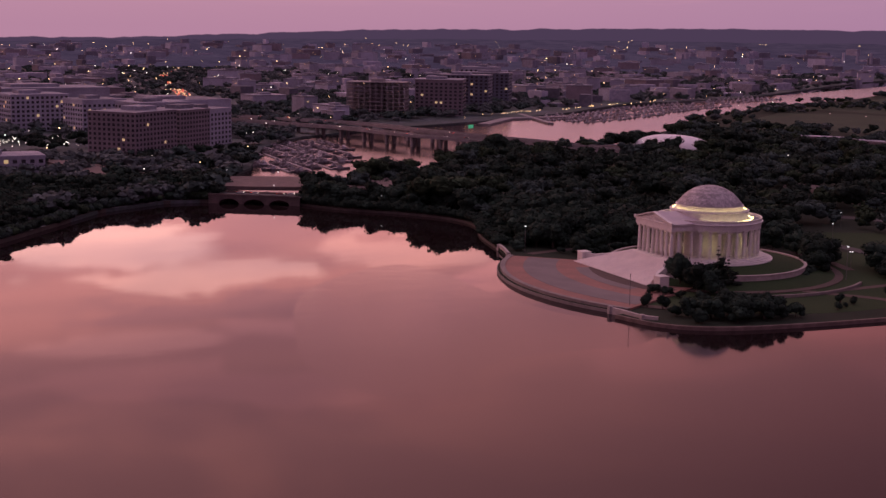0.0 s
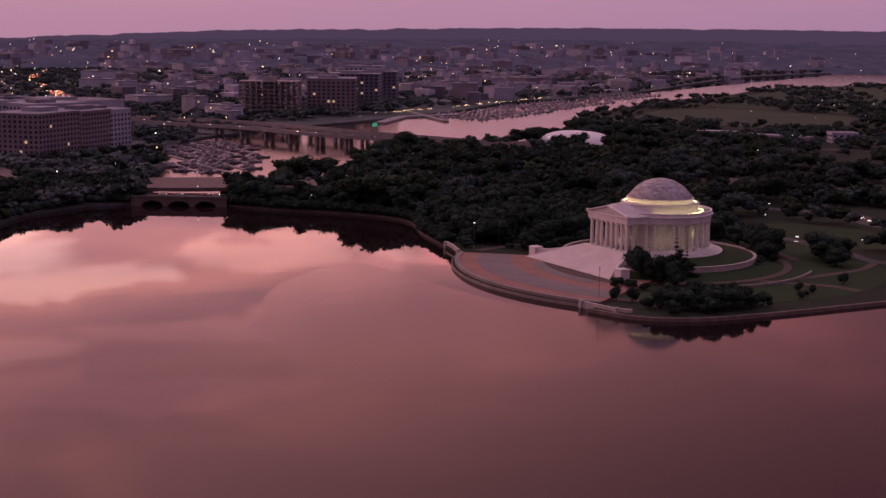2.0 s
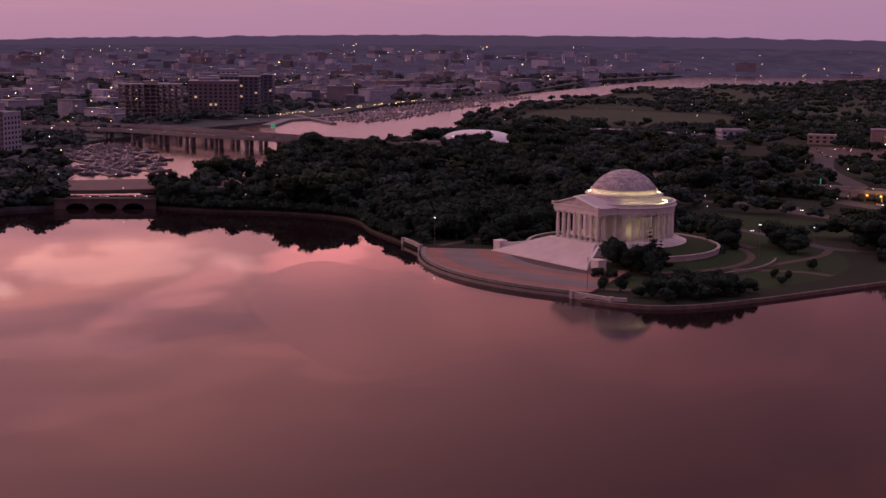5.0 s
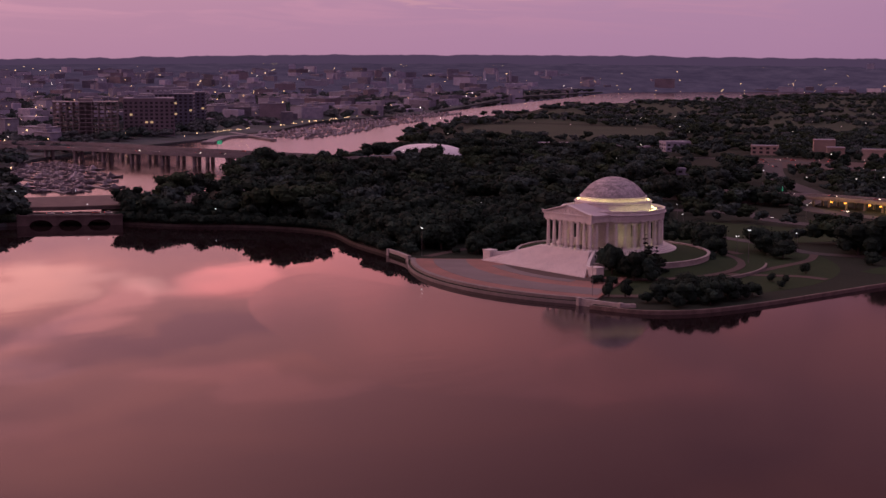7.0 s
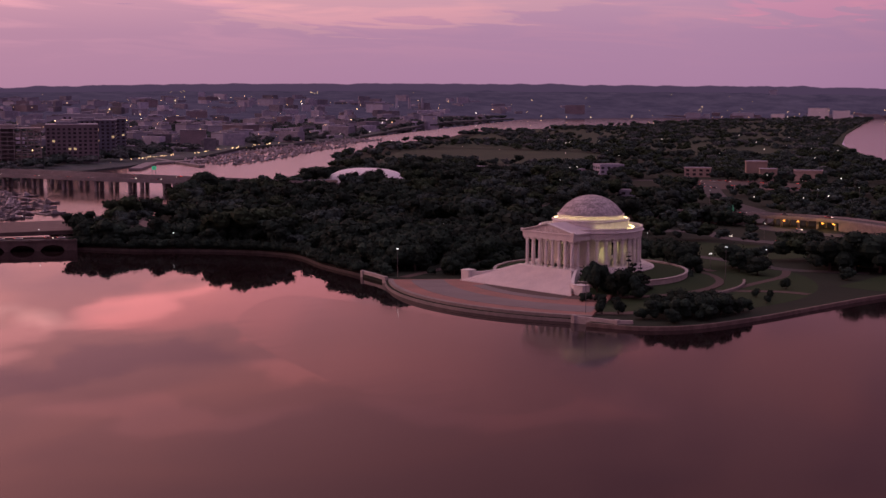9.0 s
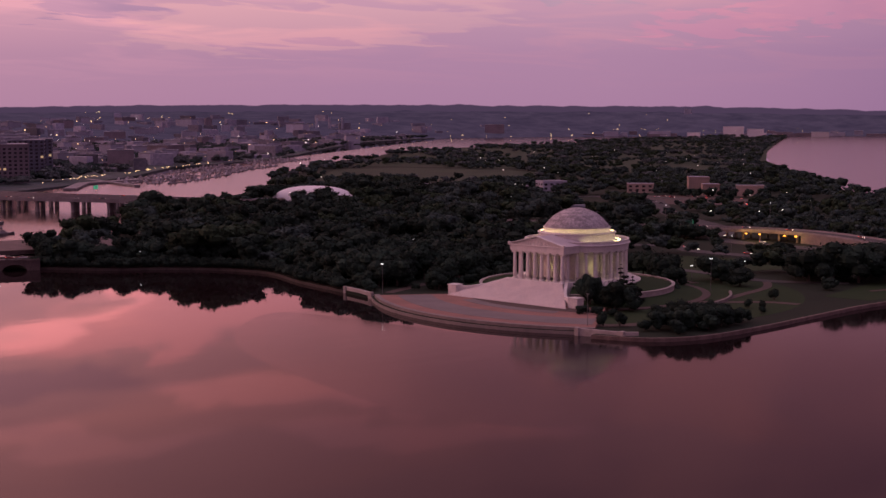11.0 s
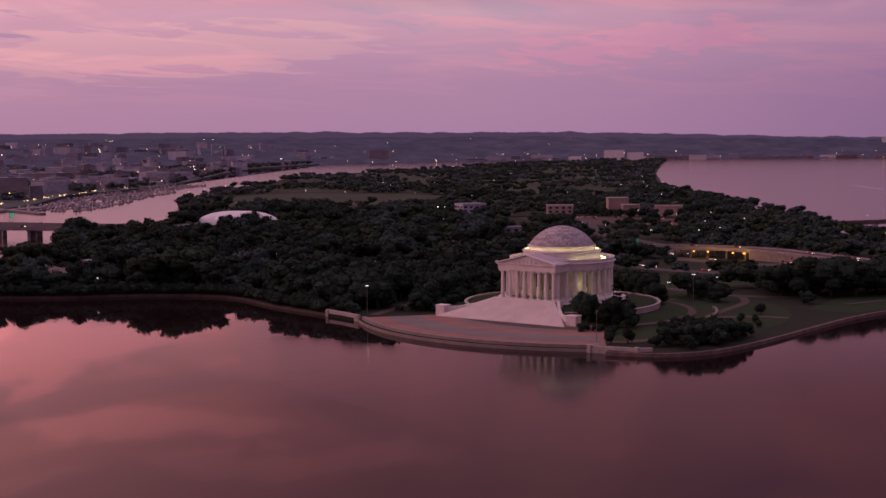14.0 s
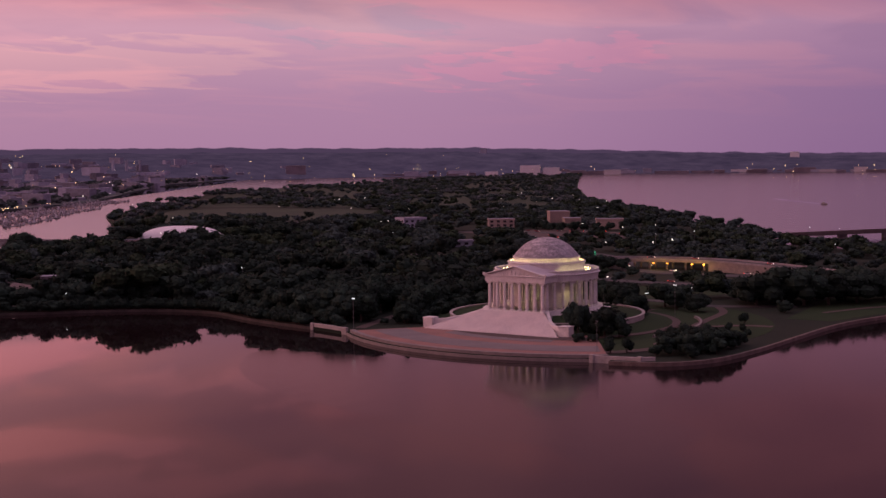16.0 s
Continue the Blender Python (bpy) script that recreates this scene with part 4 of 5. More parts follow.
# trees along the near shore of the wood and beside the memorial, one by one
made = 0
for x, y, h, s in ((-268, -92, 16, 1.35), (-258, -84, 14, 1.3), (-278, -86, 14, 1.2), (-226, -56, 12, 1.2), (-190, -34, 13, 1.2), (-150, -30, 12, 1.3), (-118, -40, 13, 1.2), (-92, -44, 14, 1.2), (-76, -40, 16, 1.1)):
    tree("full", x, y, h, s)
while made < 230:
    x, y = rt.uniform(-290, -30), rt.uniform(-110, 60)
    d = near_line(x, y, [tuple(p) for p in WEST_SHORE], 48)
    if not inside(x, y, PARK) or open_ground(x, y) or not (d or x > -120 and y < 70):
        continue
    if near_line(x, y, [tuple(p) for p in WEST_SHORE], 16):
        tree("full", x, y, rt.uniform(4, 8), 1.3)
    else:
        tree(rt.choice(("broad", "full")), x, y, rt.choice((11, 13, 15, 18)) * rt.uniform(0.9, 1.1), 1.1)
    made += 1


# low shrubs hanging over the seawall
for k in range(265):
    p = WEST_SHORE[min(len(WEST_SHORE) - 2, int(k / 265 * (len(WEST_SHORE) - 2)))]
    q = WEST_SHORE[min(len(WEST_SHORE) - 1, int(k / 265 * (len(WEST_SHORE) - 2)) + 1)]
    d = (q - p).normalized()
    s = rt.random()
    if p.x > -92:
        continue
    tree("bush", p.x + (q.x - p.x) * s - d.y * rt.uniform(0.6, 4.5), p.y + (q.y - p.y) * s + d.x * rt.uniform(0.6, 4.5), rt.uniform(2.5, 6.0), 1.25)


def woods(name, spots, label, detail, size, seeds=5, kind="broad", mix=(0, 1, 2, 3)):
    """Far and dense woodland as one mass of crowns."""
    base = [crown_arrays(40 + s, kind, detail, size) for s in range(seeds)]
    V, F, M, off = [], [], [], 0
    for x, y, h, s, *low in spots:
        v, f = base[rt.randrange(seeds)]
        a = rt.uniform(0, 6.28)
        c, q = math.cos(a) * h * s, math.sin(a) * h * s
        w = np.empty_like(v)
        w[:, 0], w[:, 1], w[:, 2] = x + c * v[:, 0] - q * v[:, 1], y + q * v[:, 0] + c * v[:, 1], (low[0] if low else 1.2) - 0.6 + h * v[:, 2]
        V.append(w)
        F += [tuple(i + off for i in p) for p in f]
        M += [rt.choice(mix)] * len(f)
        off += len(v)
    me = raw(name, np.concatenate(V), F)
    me.polygons.foreach_set("material_index", M)
    return tagged(part(name, me, (LEAF, LEAF_PALE, LEAF_DARK, LEAF_OLIVE, LEAF_HAZE)), label, "woodland", kind="stuff")


spots = []
WOOD = [(-345, -75), (-300, -98), (-275, -100), (-60, 20), (-40, 75), (-130, 180), (-180, 330), (-330, 400), (-480, 470), (-620, 440), (-660, 395), (-606, 318), (-560, 245), (-490, 140), (-415, 25)]
tries = 0
while len(spots) < 640 and tries < 30000:
    tries += 1
    x, y = rt.uniform(-700, -30), rt.uniform(-110, 480)
    if inside(x, y, WOOD) and not open_ground(x, y):
        big = 0.5 + 0.5 * noise.noise((x * 0.02, y * 0.02, 5)) + rt.uniform(-0.3, 0.3)
        if near_line(x, y, [tuple(p) for p in WEST_SHORE], 14) or noise.noise((x * 0.025, y * 0.025, 9)) < -0.25:
            continue
        h = 8 + 17 * max(0, min(1, big)) ** 1.2
        if any(abs(x - p[0]) + abs(y - p[1]) < 0.45 * (h + p[2]) for p in spots):
            continue
        spots.append((x, y, h, rt.uniform(1.1, 1.45)))
woods("woodland_near", spots, "dense dark summer woodland behind the basin", 400, 0.042, mix=(0, 0, 1, 2, 3))
SHORE_EAST = [(-62, 520), (-150, 690), (-285, 835), (-470, 1070), (-715, 1430), (-964, 1900), (-1216, 2400), (-1468, 2900), (-1600, 3180)]
spots, tries = [], 0
while len(spots) < 1250 and tries < 30000:
    tries += 1
    x, y = rt.uniform(-800, 420), rt.uniform(100, 1100)
    if inside(x, y, PARK) and not open_ground(x, y) and not inside(x, y, WOOD):
        edge = near_line(x, y, SHORE_EAST, 60)
        if edge or noise.noise((x * 0.012, y * 0.012, 0)) > (-0.2 if y < 600 else 0.02):
            spots.append((x, y, rt.choice((7, 9, 11, 12, 13)) * rt.uniform(0.85, 1.15), rt.uniform(1.0, 1.4)))
tries = 0
while tries < 900:
    tries += 1
    x, y = rt.uniform(-340, 120), rt.uniform(285, 560)
    if inside(x, y, [(-335, 505), (-215, 375), (-100, 305), (60, 292), (110, 380), (-100, 560)]) and inside(x, y, PARK) and not any(near_line(x, y, p, 10) for p, w in ROADS[1:4]) and rt.random() < 0.3:
        spots.append((x, y, rt.uniform(6, 11), rt.uniform(1.0, 1.35)))
woods("woodland_river", spots, "dark trees between the park roads and the river", 150, 0.065, mix=(0, 1, 1, 3))
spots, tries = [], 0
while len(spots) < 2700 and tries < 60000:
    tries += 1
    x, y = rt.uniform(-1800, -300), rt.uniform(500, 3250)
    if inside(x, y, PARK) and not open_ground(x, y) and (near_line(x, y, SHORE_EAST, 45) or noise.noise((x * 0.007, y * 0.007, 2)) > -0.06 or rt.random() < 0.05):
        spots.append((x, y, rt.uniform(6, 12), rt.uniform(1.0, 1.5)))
# paler crowns in the mix put distance haze into the far trees
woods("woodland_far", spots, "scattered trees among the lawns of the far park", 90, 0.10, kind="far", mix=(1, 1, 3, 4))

# ---------------------------------------------------------------- bridges
def car(x, y, z, turn, lights=True):
    ob = thing("car", x, y, z, turn, rt.choice(("dark saloon car on the road with lamps lit", "pale saloon car on the road with lamps lit")), "car", "cars on the road")
    part("body", CAR_BODY[rt.randrange(3)], None, ob)
    part("cabin", CAR_CABIN, None, ob)
    for s in (-0.6, 0.6):
        h = part("headlight", CAR_HEAD, None, ob)
        h.location = (2.2, s, 0.75)
        b = part("tail_light", CAR_TAIL, None, ob)
        b.location = (-2.2, s, 0.85)
    for wx in (-1.4, 1.4):
        for s in (-0.8, 0.8):
            w = part("wheel", CAR_WHEEL, None, ob)
            w.location = (wx, s, 0.33)
    return ob


def car_parts():
    out = []
    for c in ((0.5, 0.48, 0.48), (0.06, 0.06, 0.07), (0.25, 0.05, 0.05)):
        bm = bmesh.new()
        box(bm, 0, 0, 0.3, 0.95, 4.4, 1.8, bevel=0.2)
        me = bpy.data.meshes.new("body")
        bm.to_mesh(me), bm.free()
        me.materials.append(material("car_paint", c, 0.35, None, 0.5, 2, 0.2, 0.0))
        out.append(me)
    bm = bmesh.new()
    box(bm, -0.2, 0, 0.93, 1.5, 2.3, 1.55, bevel=0.3)
    cab = bpy.data.meshes.new("cabin")
    bm.to_mesh(cab), bm.free()
    cab.materials.append(PANE)
    lamps = []
    for nm, col, st in (("headlight", (1.0, 0.9, 0.75), 4.0), ("tail_light", (1.0, 0.05, 0.03), 2.0)):
        bm = bmesh.new()
        box(bm, 0, 0, -0.15, 0.15, 0.12, 0.4, bevel=0.03)
        me = bpy.data.meshes.new(nm)
        bm.to_mesh(me), bm.free()
        me.materials.append(glowing(nm, col, st))
        lamps.append(me)
    bm = bmesh.new()
    bmesh.ops.create_cone(bm, cap_ends=True, segments=12, radius1=0.33, radius2=0.33, depth=0.22, matrix=pose(0, 0, 0, 90))
    wh = bpy.data.meshes.new("wheel")
    bm.to_mesh(wh), bm.free()
    wh.materials.append(ASPHALT)
    return out, cab, *lamps, wh


CAR_BODY, CAR_CABIN, CAR_HEAD, CAR_TAIL, CAR_WHEEL = car_parts()


def cars_along(pts, count, offset, z, back=False):
    P = [Vector(p[:2]) for p in pts]
    for k in range(count):
        s = (k + rt.uniform(0.1, 0.9)) / count * (len(P) - 1)
        i = min(int(s), len(P) - 2)
        d = (P[i + 1] - P[i])
        q = P[i] + d * (s - i)
        d = d.normalized()
        q += Vector((-d.y, d.x)) * offset
        car(q.x, q.y, z, math.degrees(math.atan2(d.y, d.x)) + (180 if back else 0))


def highway_bridge():
    ob = thing("highway_bridge", 0, 0, 0, 0, "long concrete highway bridge on paired piers", "bridge")
    for nm, pts in (("near_deck", CASE_NEAR), ("far_deck", CASE_FAR)):
        line = spline([(x, y, z) for x, y, z in pts], 8)
        part(nm, ribbon(line, 15.5, -1.7, 0.0), CONCRETE, ob)
        part("roadway", ribbon(line, 13.6, -0.2, 0.05), ASPHALT, ob, "grey asphalt roadway")
        for s in (-7.4, 7.4):
            part("parapet", ribbon(line, 0.45, -0.3, 1.1, s), CONCRETE, ob)
        step = 0
        for a, b in zip(line, line[1:]):
            step += (b - a).length
            if step > 30:
                step = 0
                d = (b - a)
                d = Vector((d.x, d.y)).normalized()
                for s in (-4.2, 4.2):
                    bm = bmesh.new()
                    box(bm, 0, 0, -2, a.z - 1.6, 2.6, 3.4, bevel=0.2)
                    o = part("pier", bm, CONCRETE, ob)
                    o.matrix_basis = pose(a.x - d.y * s, a.y + d.x * s, 0, 0, 0, math.degrees(math.atan2(d.y, d.x)))
                bm = bmesh.new()
                box(bm, 0, 0, a.z - 3.0, a.z - 1.65, 2.8, 13.5, bevel=0.15)
                o = part("pier_cap", bm, CONCRETE, ob)
                o.matrix_basis = pose(a.x, a.y, 0, 0, 0, math.degrees(math.atan2(d.y, d.x)))
    return ob


CASE_NEAR = [(-1060, -30, 6), (-970, -4, 8), (-845, 40, 10), (-755, 82, 11), (-663, 112, 11), (-588, 156, 10), (-510, 205, 8), (-440, 255, 4)]
CASE_FAR = [(-1100, -5, 6), (-1010, 22, 8), (-900, 76, 10), (-800, 122, 11), (-700, 148, 11), (-620, 186, 10), (-540, 236, 8), (-470, 290, 4)]
highway_bridge()
cars_along(CASE_NEAR[1:6], 10, 3.0, 10.6)
cars_along(CASE_FAR[1:6], 10, -3.0, 10.6, True)


def inlet_bridge():
    """Low stone bridge of three arches over the basin's outlet."""
    ob = thing("stone_arch_bridge", -295, -132, 0, math.degrees(math.atan2(46, 28)), "low stone bridge with three dark arches", "bridge")
    L, n = 58.0, 3
    prof = []
    for x in np.linspace(-L / 2, L / 2, 49):
        u = (x + 24) / 16
        k = math.floor(u)
        z = 0.0
        if 0 <= k < n:
            v = (u - k - 0.5) / 0.40
            if abs(v) < 1:
                z = 3.3 * math.sqrt(1 - v * v)
        prof.append((x, max(z, -0.5)))
    verts, faces = [], []
    for y in (-8, 8):
        for x, z in prof:
            verts += [(x, y, z if z > 0 else -1.5), (x, y, 5.0)]
    m = len(prof)
    for i in range(m - 1):
        a = 2 * i
        b = a + 2 * m
        faces += [(a, a + 2, a + 3, a + 1), (b, b + 1, b + 3, b + 2), (a, b, b + 2, a + 2), (a + 1, a + 3, b + 3, b + 1)]
    part("arcade", raw("arches", verts, faces), BRIDGESTONE, ob)
    bm = bmesh.new()
    box(bm, 0, 0, 4.9, 5.15, L, 15.0)
    part("roadway", bm, ASPHALT, ob)
    for s in (-8, 8):
        bm = bmesh.new()
        box(bm, 0, s, 4.9, 6.1, L, 0.6, bevel=0.08)
        rail = part("parapet", bm, BRIDGESTONE, ob)
        for k in range(8):
            bm = bmesh.new()
            box(bm, -28 + 8 * k, s, 4.9, 6.5, 1.0, 0.9, bevel=0.08)
            part("parapet_pier", bm, BRIDGESTONE, rail)
    return ob


inlet_bridge()
tagged(part("road_bridge_rail", ribbon([(-560, -210), (-463, -190), (-370, -166), (-346, -114), (-330, -70), (-318, -34)], 62, 5.2, 7.6), BRIDGESTONE), "flat concrete road bridge behind the inlet", "bridge", kind="structure")
tagged(part("road_shore_drive", ribbon(spline([(-260, -420), (-330, -300), (-350, -220), (-330, -170), (-318, -150)], 5), 12, 1.0, 2.1), ASPHALT), "dark asphalt shore drive", "road", kind="structure")
cars_along([(-312, -160), (-282, -106)], 5, 3.0, 5.16)
cars_along([(-330, -300), (-350, -220), (-330, -170)], 5, 2.5, 2.12)

def river_bridge():
    ob = thing("river_bridge", 0, 0, 0, 0, "long low dark bridge across the wide river", "bridge")
    line = [(-95, 556), (-33, 652), (60, 796), (200, 1012), (340, 1228)]
    part("deck", ribbon(line, 11, 4.2, 6.2), BRIDGESTONE, ob)
    for s in (-5.2, 5.2):
        part("parapet", ribbon(line, 0.4, 6.1, 7.2, s), BRIDGESTONE, ob)
    for k in range(16):
        p = Vector(line[0]).lerp(Vector(line[-1]), (k + 0.7) / 16.2)
        bm = bmesh.new()
        box(bm, p.x, p.y, -2, 4.3, 3.0, 9.0, -33, bevel=0.2)
        part("pier", bm, CONCRETE, ob)


river_bridge()

# elevated freeway behind the memorial, with lamps beneath
FREEWAY = [(-230, 222), (-150, 246), (-97, 267), (-66, 279), (-28, 279), (8, 264), (48, 240), (95, 210), (150, 208), (230, 245)]


def freeway():
    ob = thing("freeway_overpass", 0, 0, 0, 0, "low concrete freeway overpass with lit underside", "overpass")
    line = spline(FREEWAY, 6)
    part("deck", ribbon(line, 17, 6.3, 7.6), COPING, ob)
    part("roadway", ribbon(line, 15.5, 7.4, 7.66), ASPHALT, ob)
    for s in (-8.3, 8.3):
        part("parapet", ribbon(line, 0.4, 7.5, 8.6, s), CONCRETE, ob)
    part("abutment", ribbon(line[:14], 16, 0.8, 6.4), COPING, ob)
    part("abutment", ribbon(line[24:], 16, 0.8, 6.4), COPING, ob)
    for i in (15, 17, 19, 21, 23):
        for s in (-5, 5):
            bm = bmesh.new()
            box(bm, line[i].x, line[i].y + s, 0.8, 6.4, 1.2, 1.2, bevel=0.15)
            part("pier", bm, CONCRETE, ob)


freeway()
for x, y in ((-67, 269), (-58, 270.5), (-41, 271), (-33, 270.5)):
    bm = bmesh.new()
    box(bm, x, y, 5.2, 5.9, 1.3, 0.8, bevel=0.1)
    tagged(part("underpass_lamp", bm, SODIUM), "orange lamp under the overpass", "lamp", "underpass lamps")
    la = new("underpass_light", bpy.data.lights.new("underpass_light", "POINT"))
    la.data.energy, la.data.color, la.data.shadow_soft_size = 900, (1.0, 0.5, 0.12), 0.4
    la.location = (x, y - 2.5, 4.6)
cars_along([(-120, 330), (-83, 262), (-24, 246), (40, 262), (130, 300)], 6, 3.5, 1.72)
cars_along(FREEWAY, 8, 3.5, 7.7)
cars_along([(-140, 170), (-83, 205), (-52, 188), (0, 190), (48, 203)], 5, 3.0, 1.62)


# ---------------------------------------------------------------- lamp posts
def lamp_post(x, y, h, ground=1.4, heads=2, mat="LAMP", label="tall slim lamp post with twin glowing heads"):
    ob = thing("lamp_post", x, y, ground, rt.uniform(0, 180), label, "lamp post", "lamp posts")
    part("pole", POLE, None, ob).scale = (1, 1, h)
    for k in range(heads):
        s = 0.55 if k else -0.55
        hd = part("lamp_head", HEADS[mat], None, ob, "glowing lamp head" if mat != "OFF" else "unlit lamp head")
        hd.location = (s, 0, h - 0.25 - 0.9 * (k // 2))
    return ob


bm = revolve([(0, 0), (0.22, 0), (0.2, 0.03), (0.13, 0.05), (0.08, 1.0), (0, 1.0)], n=8)
POLE = bpy.data.meshes.new("pole")
bm.to_mesh(POLE), bm.free()
POLE.materials.append(STEEL)
HEADS = {}
for nm, mt in (("LAMP", LAMP), ("SODIUM", SODIUM), ("OFF", STEEL)):
    bm = bmesh.new()
    bmesh.ops.create_icosphere(bm, subdivisions=1, radius=0.28)
    me = bpy.data.meshes.new("lamp_head")
    bm.to_mesh(me), bm.free()
    me.materials.append(mt)
    HEADS[nm] = me
for x, y, h in ((-64.6, -61.2, 13.5), (44.5, 43.2, 15.2), (-136, 98, 10), (20, 66, 8), (-229, 52, 12)):
    lamp_post(x, y, h)
lamp_post(64.9, -79.5, 13.2, heads=4, mat="OFF", label="tall slim floodlight mast with four unlit heads")
for x, y, h in ((-102, 424, 16), (-129, 412, 14), (9, 411, 10), (-32, 560, 12), (-60, 570, 12), (96, 240, 12), (130, 262, 12), (60, 214, 9), (-40, 205, 9), (30, 100, 8), (-90, 150, 9),
                (-174, 340, 14), (-344, 369, 12), (-180, -20, 9), (-210, -40, 8), (-240, -70, 8), (-150, -30, 8), (-260, -88, 7), (-120, -20, 8), (-110, 30, 9), (-160, 60, 10), (-60, 120, 8), (-300, -120, 9),
                (-280, -260, 8), (-310, -230, 8), (-330, -190, 8), (-250, -300, 8), (-345, -160, 9), (-360, -240, 9), (-300, -290, 8), (-380, -130, 11), (-360, -100, 11)):
    lamp_post(x, y, h, heads=1, label="slim park lamp post with one glowing head")


SIGN = glowing("lit_green_sign", (0.03, 0.45, 0.22), 0.7)
for x, y, z, w in ((-660, 176, 10.4, 9), (-120, 290, 1.4, 6), (-345, 372, 1.4, 4)):
    ob = thing("highway_sign", x, y, z, 125, "green lit highway sign on a steel frame", "sign", "highway signs")
    for s in (-w / 2 + 0.5, w / 2 - 0.5):
        bm = bmesh.new()
        box(bm, s, 0, 0, 9.0, 0.35, 0.35)
        part("post", bm, STEEL, ob)
    bm = bmesh.new()
    box(bm, 0, -0.3, 5.6, 8.8, w, 0.2, bevel=0.05)
    panel = part("panel", bm, SIGN, ob, "green glowing panel")
    for k in range(2):
        bm = bmesh.new()
        box(bm, 0, -0.46, 6.4 + 1.1 * k, 6.9 + 1.1 * k, w * 0.7, 0.06)
        part("text_bar", bm, WHITEBOAT, panel)


# ---------------------------------------------------------------- buildings
def unit_box(name, mat):
    bm = bmesh.new()
    box(bm, 0, 0, 0, 1, 1, 1)
    me = bpy.data.meshes.new(name)
    bm.to_mesh(me), bm.free()
    me.materials.append(mat)
    return me


WIN, LIT = unit_box("window", PANE), unit_box("window", LITWIN)


def body_mesh(w, d, h, storey, bay):
    """Walls with a recessed grid of window bays on all four sides, for buildings far away."""
    verts, faces = [], []

    def quad(a, b, c, e):
        k = len(verts)
        verts.extend((a, b, c, e))
        faces.append((k, k + 1, k + 2, k + 3))
    rows = max(2, int(h / storey))
    for side in range(4):
        L = w if side % 2 == 0 else d
        o = (d if side % 2 == 0 else w) / 2
        cols = max(2, int(L / bay))

        def P(u, z, inn=0.0):
            x, y = u - L / 2, -o + inn
            for _ in range(side):
                x, y = -y, x
            return (x, y, z)
        xs, zs = np.linspace(0, L, cols + 1), np.linspace(0, h, rows + 1)
        for j in range(rows):
            z0, z1 = zs[j], zs[j + 1]
            s0, s1 = z0 + 0.28 * (z1 - z0), z1 - 0.18 * (z1 - z0)
            quad(P(0, z0), P(L, z0), P(L, s0), P(0, s0))
            quad(P(0, s1), P(L, s1), P(L, z1), P(0, z1))
            for i in range(cols):
                u0, u1 = xs[i], xs[i + 1]
                m = 0.25 * (u1 - u0)
                quad(P(u0, s0), P(u0 + m, s0), P(u0 + m, s1), P(u0, s1))
                quad(P(u1 - m, s0), P(u1, s0), P(u1, s1), P(u1 - m, s1))
                quad(P(u0 + m, s0, 0.4), P(u1 - m, s0, 0.4), P(u1 - m, s1, 0.4), P(u0 + m, s1, 0.4))
                quad(P(u0 + m, s0), P(u0 + m, s0, 0.4), P(u0 + m, s1, 0.4), P(u0 + m, s1))
    return verts, faces, rows


def building(x, y, w, d, h, turn, wall, label, storey=3.6, bay=4.5, windows=True, ground=1.9, lit=0.025, name="office_building", crown=True):
    ob = thing(name, x, y, ground, turn, label, "building")
    bm = bmesh.new()
    box(bm, 0, 0, -1, h, w, d)
    box(bm, 0, 0, h - 0.7, h + 0.9, w + 0.7, d + 0.7)
    part("wall", bm, wall, ob)
    bm = bmesh.new()
    box(bm, 0, 0, h + 0.5, h + 0.96, w - 0.4, d - 0.4)
    part("roof", bm, ROOF, ob)
    if crown:
        bm = bmesh.new()
        box(bm, rt.uniform(-0.15, 0.15) * w, 0, h + 0.9, h + 4.2, w * rt.uniform(0.25, 0.45), d * 0.4, bevel=0.1)
        part("roof_plant", bm, ROOF, ob)
    if windows:
        rows = int(h / storey)
        away = Vector((400 - x, -430 - y))
        for side in range(4):
            a = radians(turn + 90 * side - 90)
            if away.dot(Vector((math.cos(a), math.sin(a)))) <= 0:
                continue
            L, o = (w, d / 2) if side % 2 == 0 else (d, w / 2)
            cols = int(L / bay)
            for j in range(rows):
                for i in range(cols):
                    u = -L / 2 + (i + 0.5) * L / cols
                    v = part("window", LIT if rt.random() < lit else WIN, None, ob)
                    v.matrix_basis = pose(0, 0, 0, 0, 0, 90 * side) @ pose(u, -o - 0.03, (j + 0.3) * storey) @ Matrix.Diagonal((bay * 0.52, 0.16, storey * 0.55, 1))
    return ob


building(-470, -276, 70, 34, 15, 93, STONEWALL, "pale limestone office block behind the trees", 4.6, 5.6)
building(-580, -157, 55, 46, 38, 133, BRICKWALL, "brown brick hotel block with many windows", 3.8, 4.4)
building(-648, -108, 44, 40, 35, 133, BRICKWALL, "brown brick hotel wing with a few lit windows", 3.8, 4.4)
building(-705, -76, 46, 42, 32, 133, STONEWALL, "pale stone office wing beside the highway", 4.2, 5.2)
building(-965, -262, 64, 46, 40, 105, BRICKWALL, "brown office block with lit storeys", 4.4, 5.6, lit=0.05)
building(-905, -200, 60, 46, 36, 105, STONEWALL, "pale limestone office block with lit storeys", 4.4, 5.0, lit=0.05)
building(-838, -148, 46, 42, 34, 108, STONEWALL, "pale limestone office block with lit storeys", 4.4, 5.0, lit=0.05)
building(-800, -98, 58, 44, 33, 110, STONEWALL, "pale flat-roofed office block", 4.4, 5.6)
building(-900, -60, 110, 60, 30, 112, STONEWALL, "wide pale flat-roofed office block", 4.6, 7.0, windows=False)
